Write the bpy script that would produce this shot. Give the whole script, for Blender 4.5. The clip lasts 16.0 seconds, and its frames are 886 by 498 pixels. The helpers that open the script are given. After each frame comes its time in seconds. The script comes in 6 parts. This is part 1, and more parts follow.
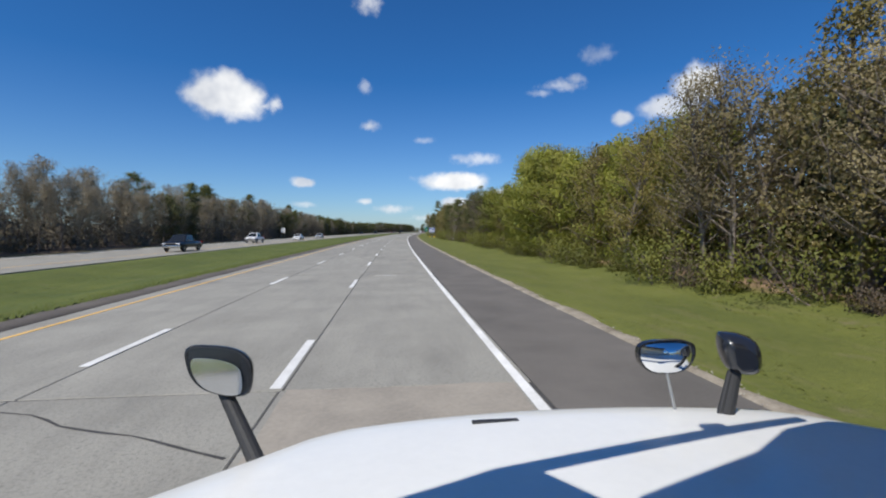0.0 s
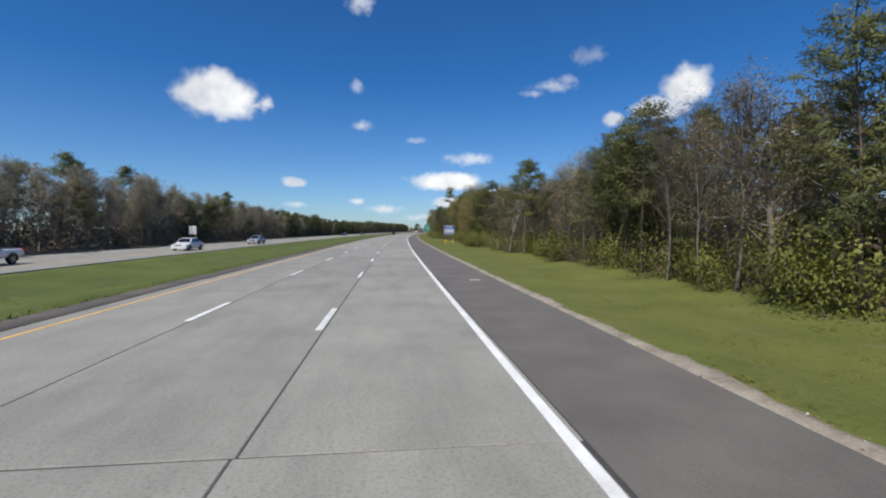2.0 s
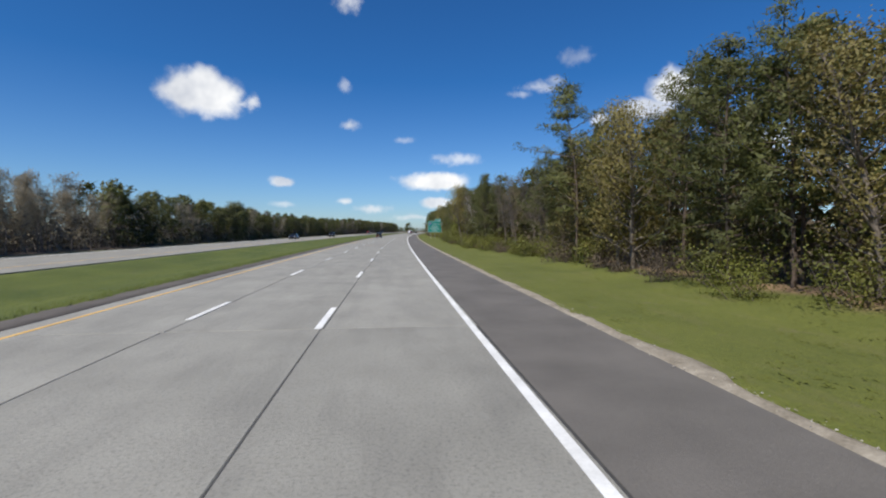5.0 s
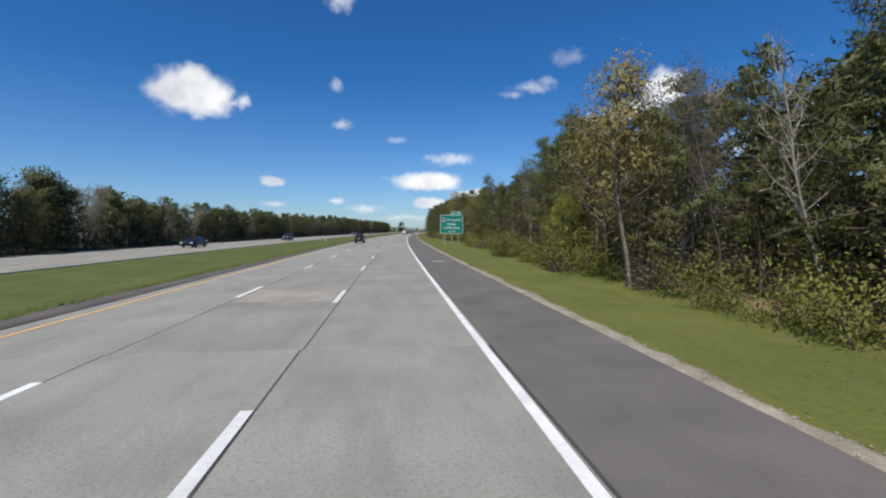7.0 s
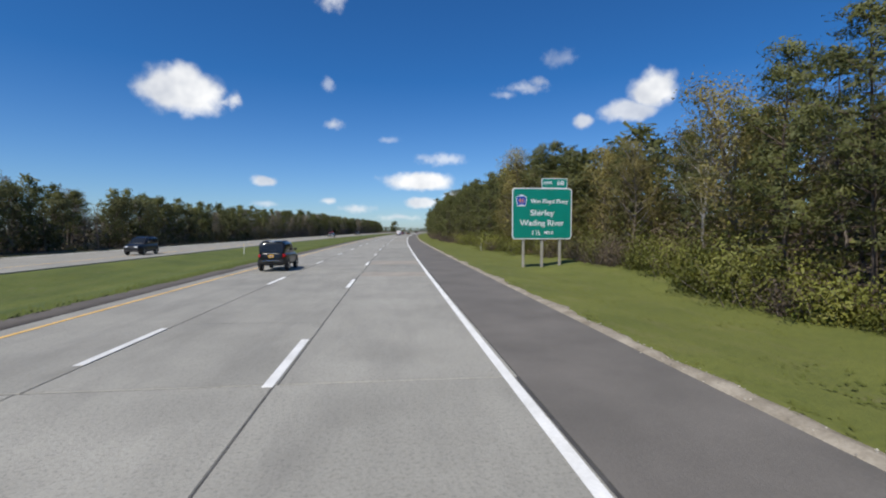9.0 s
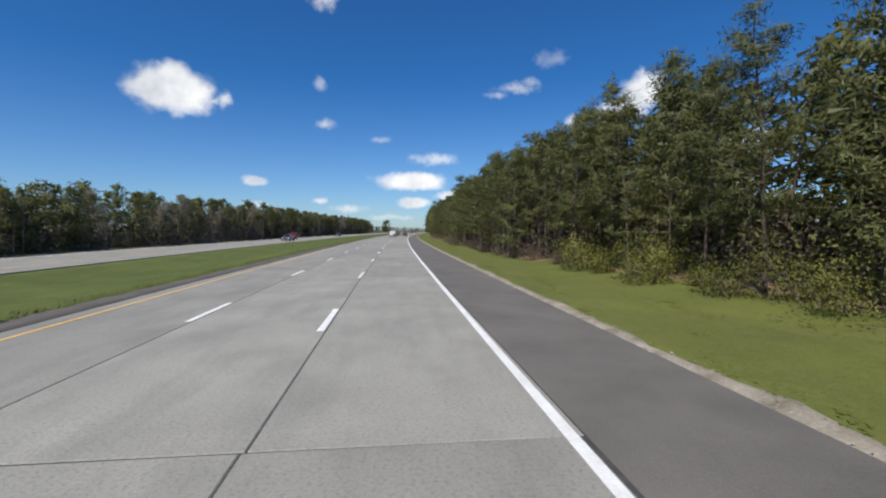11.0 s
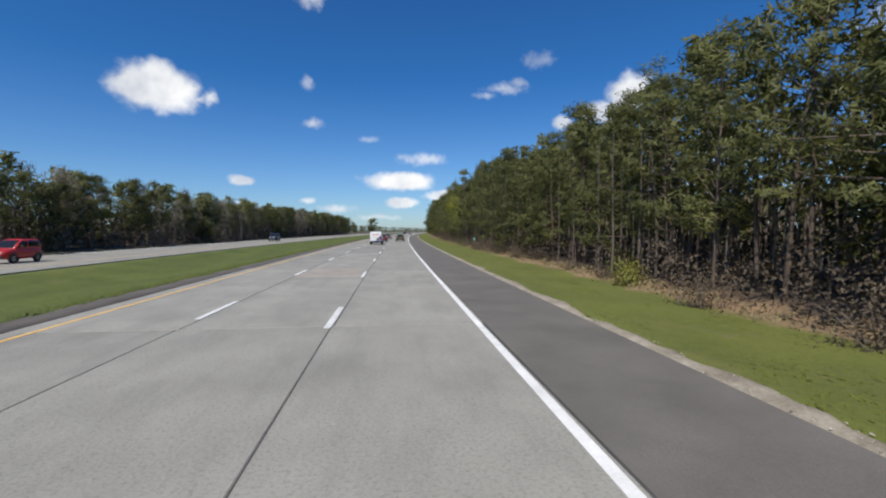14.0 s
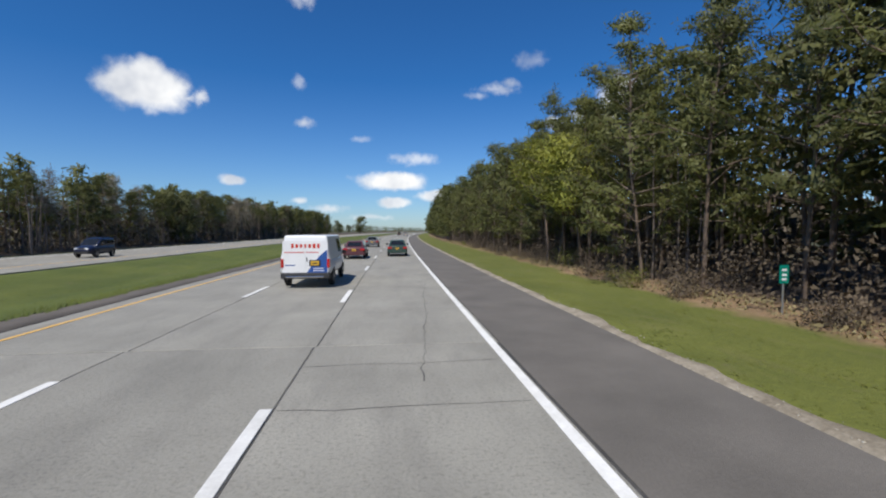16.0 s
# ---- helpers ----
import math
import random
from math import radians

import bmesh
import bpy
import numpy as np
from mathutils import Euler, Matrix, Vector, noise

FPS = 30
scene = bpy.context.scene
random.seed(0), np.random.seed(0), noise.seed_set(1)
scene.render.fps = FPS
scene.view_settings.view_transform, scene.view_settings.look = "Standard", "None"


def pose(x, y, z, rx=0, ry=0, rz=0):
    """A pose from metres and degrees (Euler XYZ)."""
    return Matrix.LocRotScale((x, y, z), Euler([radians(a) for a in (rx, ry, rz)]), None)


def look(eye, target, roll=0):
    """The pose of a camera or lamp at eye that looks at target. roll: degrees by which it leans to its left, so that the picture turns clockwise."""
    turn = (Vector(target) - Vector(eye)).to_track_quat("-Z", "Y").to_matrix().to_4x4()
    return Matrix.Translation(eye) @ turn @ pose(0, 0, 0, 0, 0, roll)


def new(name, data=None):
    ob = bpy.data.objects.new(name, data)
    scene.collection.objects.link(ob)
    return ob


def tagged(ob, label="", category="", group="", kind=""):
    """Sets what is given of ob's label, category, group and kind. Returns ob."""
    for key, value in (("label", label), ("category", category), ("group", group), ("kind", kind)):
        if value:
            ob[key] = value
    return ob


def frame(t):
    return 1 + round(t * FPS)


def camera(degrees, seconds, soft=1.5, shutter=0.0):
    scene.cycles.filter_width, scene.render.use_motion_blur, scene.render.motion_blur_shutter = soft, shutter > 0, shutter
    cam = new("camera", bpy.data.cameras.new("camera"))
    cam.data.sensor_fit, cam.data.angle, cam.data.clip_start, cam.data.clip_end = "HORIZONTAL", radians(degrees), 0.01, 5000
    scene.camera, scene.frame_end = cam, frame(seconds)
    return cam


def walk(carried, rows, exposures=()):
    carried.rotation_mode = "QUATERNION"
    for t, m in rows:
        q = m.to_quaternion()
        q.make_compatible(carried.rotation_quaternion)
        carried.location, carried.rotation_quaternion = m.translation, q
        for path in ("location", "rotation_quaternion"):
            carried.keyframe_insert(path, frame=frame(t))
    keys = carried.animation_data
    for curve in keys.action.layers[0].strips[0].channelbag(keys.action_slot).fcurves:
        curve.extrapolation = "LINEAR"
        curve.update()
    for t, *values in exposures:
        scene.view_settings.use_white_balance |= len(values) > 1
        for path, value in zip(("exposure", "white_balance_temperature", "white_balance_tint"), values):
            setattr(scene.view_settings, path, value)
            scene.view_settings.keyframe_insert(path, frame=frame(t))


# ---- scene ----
# ---------------------------------------------------------------- camera
# The road bends gently to the right: s runs along the lane, u across it (right is positive).
R = 3428.0
EYE = 2.34
TURN, TILT, LEAN = 6.3, -2.3, 0.0


def P(s, u, z=0.0):
    a = s / R
    return Vector((R - (R - u) * math.cos(a), (R - u) * math.sin(a), z))


def along(s, u, z=0.0, turn=0.0):
    """A pose at (s, u) whose y axis follows the road."""
    p = P(s, u, z)
    return pose(p.x, p.y, p.z, 0, 0, -math.degrees(s / R) + turn)


# seconds, metres along the lane, drift to the right
DRIVEN = [(0.0, 0.0, 0.0), (1.5, 42.6, 0.03), (3.5, 99.8, -0.04), (5.0, 142.1, 0.05), (6.5, 184.7, 0.14), (8.0, 227.4, 0.15), (9.5, 270.2, 0.11),
          (11.0, 313.0, -0.05), (12.5, 355.6, -0.13), (14.5, 412.2, -0.14), (16.0, 454.9, -0.08)]

cam = camera(87.4, 16.0, soft=2.1)
rows = []
for t, s, drift in DRIVEN:
    p = P(s, drift)
    rows.append((t, pose(p.x, p.y, EYE, 90 + TILT, LEAN, -math.degrees(s / R) - TURN)))
walk(cam, rows)

# ---------------------------------------------------------------- light
SUN_WAY = Vector((-0.45, -0.52, 1.0)).normalized()
sun_up = math.asin(SUN_WAY.z)
sun_round = math.atan2(SUN_WAY.x, SUN_WAY.y)
sun = new("sun", bpy.data.lights.new("sun", "SUN"))
sun.data.energy, sun.data.angle, sun.data.color = 4.5, radians(0.5), (1.0, 0.95, 0.87)
sun.matrix_world = look(SUN_WAY * 100, (0, 0, 0))
scene.view_settings.exposure = 0.0


class Nodes:
    """Short hand for node trees."""

    def __init__(self, tree):
        self.t = tree
        tree.nodes.clear()

    def n(self, kind, **sets):
        node = self.t.nodes.new(kind)
        for key, value in sets.items():
            if key == "op":
                node.operation = value
            elif key == "blend":
                node.blend_type = value
            elif key == "dtype":
                node.data_type = value
        return node

    def put(self, socket, value):
        if hasattr(value, "is_output"):
            self.t.links.new(value, socket)
        elif value is not None:
            socket.default_value = value

    def math(self, op, a, b=None, c=None):
        node = self.n("ShaderNodeMath", op=op)
        for i, v in enumerate((a, b, c)):
            if v is not None:
                self.put(node.inputs[i], v)
        return node.outputs[0]

    def vmath(self, op, a, b=None):
        node = self.n("ShaderNodeVectorMath", op=op)
        self.put(node.inputs[0], a)
        if b is not None:
            self.put(node.inputs[1], b)
        return node.outputs["Value"] if op in ("DOT_PRODUCT", "LENGTH", "DISTANCE") else node.outputs[0]

    def noise(self, vector, scale, detail=4.0, rough=0.55):
        node = self.n("ShaderNodeTexNoise")
        if vector is not None:
            self.put(node.inputs["Vector"], vector)
        node.inputs["Scale"].default_value = scale
        node.inputs["Detail"].default_value = detail
        node.inputs["Roughness"].default_value = rough
        return node.outputs[0]

    def ramp(self, value, a, b, smooth=False):
        node = self.n("ShaderNodeMapRange")
        node.interpolation_type = "SMOOTHSTEP" if smooth else "LINEAR"
        self.put(node.inputs[0], value)
        node.inputs[1].default_value, node.inputs[2].default_value = a, b
        return node.outputs[0]

    def mix(self, fac, a, b, blend="MIX"):
        node = self.n("ShaderNodeMix", dtype="RGBA", blend=blend)
        self.put(node.inputs[0], fac)
        self.put(node.inputs[6], a if hasattr(a, "is_output") else (*a, 1))
        self.put(node.inputs[7], b if hasattr(b, "is_output") else (*b, 1))
        return node.outputs[2]


# sky with small fair-weather clouds
world = bpy.data.worlds.new("sky")
scene.world = world
world.use_nodes = True
W = Nodes(world.node_tree)
sky = W.n("ShaderNodeTexSky")
sky.sky_type = "NISHITA"
sky.sun_disc = False
sky.sun_elevation, sky.sun_rotation = sun_up, sun_round
sky.altitude, sky.air_density, sky.dust_density, sky.ozone_density = 0, 1.0, 0.25, 2.2
SKY_STRENGTH = 0.085
way = W.n("ShaderNodeTexCoord").outputs["Generated"]
# degrees right of the first heading, degrees up, half width, half height, density
CLOUDS = [
    (-19.9, 14.6, 2.9, 2.5, 1.0), (-17.4, 14.5, 3.1, 2.5, 1.0), (-18.5, 15.2, 3.0, 2.3, 1.0), (-14.6, 14.0, 1.2, 0.5, 0.7), (-13.5, 14.2, 0.8, 0.95, 0.8), (-2.6, 12.4, 1.3, 0.7, 0.7),
    (7.5, 6.0, 4.6, 1.2, 1.0), (10.5, 8.6, 3.3, 0.85, 0.6), (-10.4, 5.7, 1.6, 0.7, 0.85),
    (-3.3, 3.4, 1.1, 0.45, 0.8), (0.3, 2.6, 2.4, 0.55, 0.8), (8.0, 3.4, 2.2, 0.7, 0.9),
    (20.4, 16.6, 2.6, 0.75, 0.5), (18.2, 15.9, 1.6, 0.5, 0.35), (22.0, 17.2, 1.2, 0.6, 0.5), (34.6, 15.3, 2.5, 2.1, 1.0), (32.2, 13.4, 3.2, 1.3, 0.85), (27.2, 12.6, 1.2, 0.95, 0.85),
    (24.4, 19.6, 2.2, 1.0, 0.28), (-2.7, 25.5, 1.7, 1.4, 0.6), (-3.2, 16.8, 0.8, 0.9, 0.35),
    (4.0, 10.9, 1.5, 0.45, 0.3), (13.5, 4.2, 3.0, 0.8, 0.9), (5.0, 1.6, 3.0, 0.4, 0.6),
    (-10.4, 3.0, 1.8, 0.45, 0.5), (45.0, 9.0, 5.0, 1.5, 0.8), (60.0, 18.0, 6.0, 2.5, 0.8),
    (-60.0, 16.0, 6.0, 3.0, 0.9), (-95.0, 22.0, 7.0, 3.0, 0.9), (120.0, 20.0, 8.0, 3.0, 0.9), (175.0, 25.0, 9.0, 4.0, 0.9),
]
sep = W.n("ShaderNodeSeparateXYZ")
W.put(sep.inputs[0], way)
warp = W.vmath("MULTIPLY", W.vmath("SUBTRACT", W.n("ShaderNodeTexNoise").outputs["Color"], (0.5, 0.5, 0.5)), (0.018, 0.018, 0.018))
warp_noise = [n for n in world.node_tree.nodes if n.bl_idname == "ShaderNodeTexNoise"][0]
W.put(warp_noise.inputs["Vector"], way)
warp_noise.inputs["Scale"].default_value, warp_noise.inputs["Detail"].default_value = 24.0, 4.0
bent = W.vmath("ADD", way, warp)
fluff = W.noise(way, 55.0, 6.0, 0.62)
billow = W.noise(way, 30.0, 5.0, 0.55)
cover = None
for az, el, hw, hh, dense in CLOUDS:
    az, el = radians(az), radians(el)
    ahead = Vector((math.sin(az) * math.cos(el), math.cos(az) * math.cos(el), math.sin(el)))
    right = Vector((math.cos(az), -math.sin(az), 0))
    up = right.cross(ahead)
    dx = W.math("DIVIDE", W.vmath("DOT_PRODUCT", bent, tuple(right)), math.tan(radians(hw)))
    dy = W.math("DIVIDE", W.vmath("DOT_PRODUCT", W.vmath("SUBTRACT", bent, tuple(ahead)), tuple(up)), math.tan(radians(hh)))
    dist = W.math("SQRT", W.math("ADD", W.math("MULTIPLY", dx, dx), W.math("MULTIPLY", dy, dy)))
    rim = W.math("ADD", dist, W.math("MULTIPLY", W.math("SUBTRACT", billow if dense > 0.8 else fluff, 0.5), 0.85 if dense > 0.8 else 1.6))
    mask = W.math("MULTIPLY", W.ramp(rim, 1.14, 0.52 if dense > 0.8 else 0.0, True), dense)
    mask = W.math("MULTIPLY", mask, W.math("GREATER_THAN", W.vmath("DOT_PRODUCT", way, tuple(ahead)), 0.5))
    cover = mask if cover is None else W.math("MAXIMUM", cover, mask)
dark_base = W.noise(way, 13.0, 3.0)
cloud_tint = W.mix(W.ramp(dark_base, 0.35, 0.62), (7.6, 8.0, 8.8), (11.8, 11.9, 12.0))
height = W.ramp(sep.outputs[2], 0.0, 0.30)
deep = W.mix(1.0, sky.outputs[0], W.mix(height, (0.72, 0.97, 1.36), (0.235, 0.70, 1.22)), "MULTIPLY")
back = W.n("ShaderNodeBackground")
W.put(back.inputs[0], W.mix(cover, deep, cloud_tint))
back.inputs[1].default_value = SKY_STRENGTH
W.put(W.n("ShaderNodeOutputWorld").inputs[0], back.outputs[0])


# ---------------------------------------------------------------- materials
def material(name, dark, light, scale=6.0, fine=60.0, rough=0.8, bump=0.3, metal=0.0, spread=0.0, island=0.0, thin=0.0, coat=0.0, stretch=None, wear=False):
    """Two scales of noise between two colours; spread: variation from object to object; island: from piece to piece; thin: light let through."""
    m = bpy.data.materials.new(name)
    m.use_nodes = True
    g = Nodes(m.node_tree)
    co = g.n("ShaderNodeTexCoord").outputs["Object"]
    if spread or stretch:
        info = g.n("ShaderNodeObjectInfo")
        if spread:
            shift = g.n("ShaderNodeCombineXYZ")
            g.put(shift.inputs[0], g.math("MULTIPLY", info.outputs["Random"], 91.0))
            co = g.vmath("ADD", co, shift.outputs[0])
        if stretch:
            co = g.vmath("MULTIPLY", co, stretch)
    big = g.noise(co, scale, 3.0)
    small = g.noise(co, fine, 5.0, 0.65)
    blend = g.math("ADD", g.math("MULTIPLY", g.ramp(big, 0.3, 0.7), 0.6), g.math("MULTIPLY", g.ramp(small, 0.3, 0.7), 0.4))
    colour = g.mix(blend, dark, light)
    if wear:
        # exposed stones, and oil and tyre grime along the lane
        speck = g.ramp(g.noise(co, 19.0, 4.0, 0.85), 0.52, 0.60)
        colour = g.mix(g.math("MULTIPLY", speck, 0.34), colour, (0.055, 0.053, 0.046))
        grime = g.ramp(g.noise(g.vmath("MULTIPLY", co, (1.0, 0.22, 1.0)), 1.1, 5.0, 0.65), 0.46, 0.74)
        colour = g.mix(g.math("MULTIPLY", grime, 0.32), colour, (0.10, 0.094, 0.086))
        blot = g.ramp(g.noise(co, 0.9, 5.0, 0.7), 0.66, 0.76)
        colour = g.mix(g.math("MULTIPLY", blot, 0.2), colour, (0.33, 0.31, 0.28))
    if island:
        geo = g.n("ShaderNodeNewGeometry").outputs["Random Per Island"]
        hsv = g.n("ShaderNodeHueSaturation")
        g.put(hsv.inputs["Value"], g.math("ADD", 1.0 - island, g.math("MULTIPLY", geo, 2 * island)))
        g.put(hsv.inputs["Hue"], g.math("ADD", 0.5 - island * 0.05, g.math("MULTIPLY", geo, island * 0.1)))
        g.put(hsv.inputs["Color"], colour)
        colour = hsv.outputs[0]
    if spread:
        hsv = g.n("ShaderNodeHueSaturation")
        g.put(hsv.inputs["Value"], g.math("ADD", 1.0 - spread, g.math("MULTIPLY", info.outputs["Random"], 2 * spread)))
        g.put(hsv.inputs["Color"], colour)
        colour = hsv.outputs[0]
    bsdf = g.n("ShaderNodeBsdfPrincipled")
    g.put(bsdf.inputs["Base Color"], colour)
    g.put(bsdf.inputs["Roughness"], g.math("ADD", rough - 0.06, g.math("MULTIPLY", small, 0.12)))
    bsdf.inputs["Metallic"].default_value = metal
    bsdf.inputs["Coat Weight"].default_value = coat
    bsdf.inputs["Coat Roughness"].default_value = 0.05
    if bump:
        bumped = g.n("ShaderNodeBump")
        bumped.inputs["Strength"].default_value = bump
        bumped.inputs["Distance"].default_value = 0.02
        g.put(bumped.inputs["Height"], small)
        g.put(bsdf.inputs["Normal"], bumped.outputs[0])
    shader = bsdf.outputs[0]
    if thin:
        trans = g.n("ShaderNodeBsdfTranslucent")
        g.put(trans.inputs[0], colour)
        mixed = g.n("ShaderNodeMixShader")
        mixed.inputs[0].default_value = thin
        g.put(mixed.inputs[1], shader)
        g.put(mixed.inputs[2], trans.outputs[0])
        shader = mixed.outputs[0]
    g.put(g.n("ShaderNodeOutputMaterial").inputs[0], shader)
    return m


CONCRETE = material("concrete", (0.240, 0.229, 0.196), (0.362, 0.346, 0.297), 0.45, 22.0, 0.85, 0.5, spread=0.08, wear=True)
PATCH = material("patch_concrete", (0.235, 0.212, 0.178), (0.40, 0.355, 0.29), 0.9, 14.0, 0.9, 0.3, spread=0.05)
WORN_PAINT = material("worn_white_paint", (0.16, 0.155, 0.14), (0.72, 0.71, 0.67), 5.0, 22.0, 0.8, 0.3)
FILLER = material("pale_filler", (0.36, 0.35, 0.31), (0.56, 0.54, 0.49), 1.5, 16.0, 0.85, 0.3)
SEALANT = material("joint_sealant", (0.035, 0.033, 0.03), (0.09, 0.085, 0.08), 2.0, 20.0, 0.8)
ASPHALT = material("shoulder_asphalt", (0.099, 0.090, 0.078), (0.177, 0.160, 0.139), 0.55, 26.0, 0.9, 0.5)
DARK_ASPHALT = material("old_asphalt", (0.075, 0.064, 0.054), (0.15, 0.13, 0.108), 0.6, 15.0, 0.92, 0.5)
SAND = material("sandy_edge", (0.13, 0.105, 0.07), (0.44, 0.385, 0.30), 1.6, 16.0, 0.95, 0.5)
WHITE_PAINT = material("white_road_paint", (0.58, 0.57, 0.53), (0.88, 0.87, 0.83), 1.6, 18.0, 0.65, 0.3, spread=0.1)
YELLOW_PAINT = material("yellow_road_paint", (0.68, 0.37, 0.07), (0.86, 0.55, 0.17), 2.0, 25.0, 0.6, 0.2)
BARK = material("bark", (0.075, 0.054, 0.041), (0.185, 0.138, 0.104), 3.0, 30.0, 0.95, 0.6, spread=0.15)
PALE_BARK = material("pale_bark", (0.13, 0.105, 0.085), (0.29, 0.245, 0.20), 3.0, 30.0, 0.95, 0.5, spread=0.15)
NEEDLES = material("pine_needles", (0.080, 0.092, 0.023), (0.182, 0.184, 0.047), 0.5, 9.0, 0.6, 0, spread=0.2, island=0.07, thin=0.28)
LEAF_GREEN = material("fresh_leaves", (0.17, 0.205, 0.022), (0.33, 0.315, 0.05), 0.5, 8.0, 0.6, 0, spread=0.2, island=0.12, thin=0.28)
LEAF_OLIVE = material("olive_budding_leaves", (0.200, 0.168, 0.046), (0.335, 0.275, 0.086), 0.5, 8.0, 0.7, 0, spread=0.22, island=0.12, thin=0.3)
LEAF_TAN = material("tan_budding_leaves", (0.230, 0.184, 0.088), (0.37, 0.305, 0.150), 0.5, 8.0, 0.7, 0, spread=0.2, island=0.12, thin=0.3)
LEAF_SHRUB = material("shrub_leaves", (0.115, 0.135, 0.018), (0.235, 0.225, 0.042), 0.7, 9.0, 0.65, 0, spread=0.25, island=0.12, thin=0.28)
LEAF_DEEP = material("deep_green_leaves", (0.07, 0.082, 0.026), (0.15, 0.15, 0.052), 0.5, 8.0, 0.7, 0, spread=0.2, island=0.12, thin=0.28)
BUSH_BROWN = material("brown_scrub_leaves", (0.092, 0.070, 0.046), (0.190, 0.145, 0.096), 0.7, 9.0, 0.8, 0, spread=0.2, island=0.12, thin=0.28)
DEAD_WOOD = material("bleached_wood", (0.34, 0.30, 0.25), (0.55, 0.50, 0.43), 3.0, 30.0, 0.9, 0.3)
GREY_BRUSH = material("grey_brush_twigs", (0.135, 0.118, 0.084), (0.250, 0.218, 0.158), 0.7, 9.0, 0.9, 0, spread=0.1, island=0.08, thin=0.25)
# brush darkened in its colour to stand for shade inside the woods
SHADE_BRUSH = material("shade_brush_leaves", (0.060, 0.052, 0.036), (0.120, 0.104, 0.072), 0.7, 9.0, 0.9, 0, spread=0.1, island=0.08, thin=0.12)
TWIGS = material("grey_twigs", (0.11, 0.085, 0.07), (0.22, 0.18, 0.15), 2.0, 20.0, 0.95, 0, spread=0.15)
BLADES_LUSH = material("lush_grass_blades", (0.054, 0.080, 0.011), (0.130, 0.152, 0.026), 0.3, 3.0, 0.7, 0, island=0.12, thin=0.15)
TWIG_TIPS = material("budding_twig_tips", (0.125, 0.100, 0.076), (0.245, 0.200, 0.152), 0.5, 8.0, 0.85, 0, spread=0.15, island=0.15, thin=0.45)
PALE_TIPS = material("pale_budding_tips", (0.225, 0.192, 0.135), (0.410, 0.360, 0.262), 0.5, 8.0, 0.85, 0, spread=0.15, island=0.15, thin=0.45)
BLADES = material("grass_blades", (0.084, 0.101, 0.014), (0.172, 0.182, 0.031), 0.3, 3.0, 0.7, 0, island=0.12, thin=0.15)


def ground_material():
    m = bpy.data.materials.new("verge_ground")
    m.use_nodes = True
    g = Nodes(m.node_tree)
    co = g.n("ShaderNodeTexCoord").outputs["Object"]
    at = g.n("ShaderNodeAttribute")
    at.attribute_name = "across"
    u = at.outputs["Fac"]
    rag = g.math("MULTIPLY", g.math("SUBTRACT", g.noise(co, 0.35, 5.0), 0.5), 3.0)
    uu = g.math("ADD", u, rag)
    big, small = g.noise(co, 0.25, 4.0), g.noise(co, 7.0, 6.0, 0.7)
    blend = g.math("ADD", g.math("MULTIPLY", g.ramp(big, 0.3, 0.7), 0.5), g.math("MULTIPLY", g.ramp(small, 0.3, 0.7), 0.5))
    grass = g.mix(blend, (0.070, 0.089, 0.012), (0.168, 0.178, 0.030))
    dry = g.ramp(g.noise(g.vmath("MULTIPLY", co, (1.6, 0.4, 1.0)), 0.8, 5.0, 0.7), 0.52, 0.68)
    grass = g.mix(g.math("MULTIPLY", dry, 0.45), grass, (0.17, 0.155, 0.055))
    median = g.math("MULTIPLY", g.ramp(u, -19.0, -20.0), g.ramp(u, -37.0, -35.5))
    streak = g.ramp(g.noise(g.vmath("MULTIPLY", co, (1.0, 0.05, 1.0)), 0.9, 4.0), 0.3, 0.7)
    grass = g.mix(g.math("MULTIPLY", median, g.math("ADD", 0.3, g.math("MULTIPLY", streak, 0.55))), grass, g.mix(blend, (0.036, 0.062, 0.008), (0.105, 0.134, 0.019)))
    bald = g.ramp(g.noise(co, 0.6, 5.0, 0.7), 0.62, 0.72)
    grass = g.mix(g.math("MULTIPLY", bald, 0.5), grass, (0.19, 0.15, 0.09))
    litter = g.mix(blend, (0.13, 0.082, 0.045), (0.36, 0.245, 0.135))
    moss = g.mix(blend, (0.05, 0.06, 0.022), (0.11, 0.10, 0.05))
    # floor under the trees painted darker, in place of canopy shade
    shaded_floor = g.mix(blend, (0.042, 0.032, 0.024), (0.10, 0.072, 0.05))
    litter = g.mix(g.math("MAXIMUM", g.ramp(uu, 0.9, 2.6), g.ramp(uu, -49.5, -51.0)), litter, shaded_floor)
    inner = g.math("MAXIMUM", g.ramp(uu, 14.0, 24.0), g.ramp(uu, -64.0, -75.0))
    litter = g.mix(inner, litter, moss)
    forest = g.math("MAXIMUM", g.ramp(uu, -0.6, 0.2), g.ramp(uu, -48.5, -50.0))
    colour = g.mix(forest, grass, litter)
    bsdf = g.n("ShaderNodeBsdfPrincipled")
    g.put(bsdf.inputs["Base Color"], colour)
    bsdf.inputs["Roughness"].default_value = 0.95
    bumped = g.n("ShaderNodeBump")
    bumped.inputs["Strength"].default_value, bumped.inputs["Distance"].default_value = 0.6, 0.08
    g.put(bumped.inputs["Height"], small)
    g.put(bsdf.inputs["Normal"], bumped.outputs[0])
    g.put(g.n("ShaderNodeOutputMaterial").inputs[0], bsdf.outputs[0])
    return m


GROUND = ground_material()


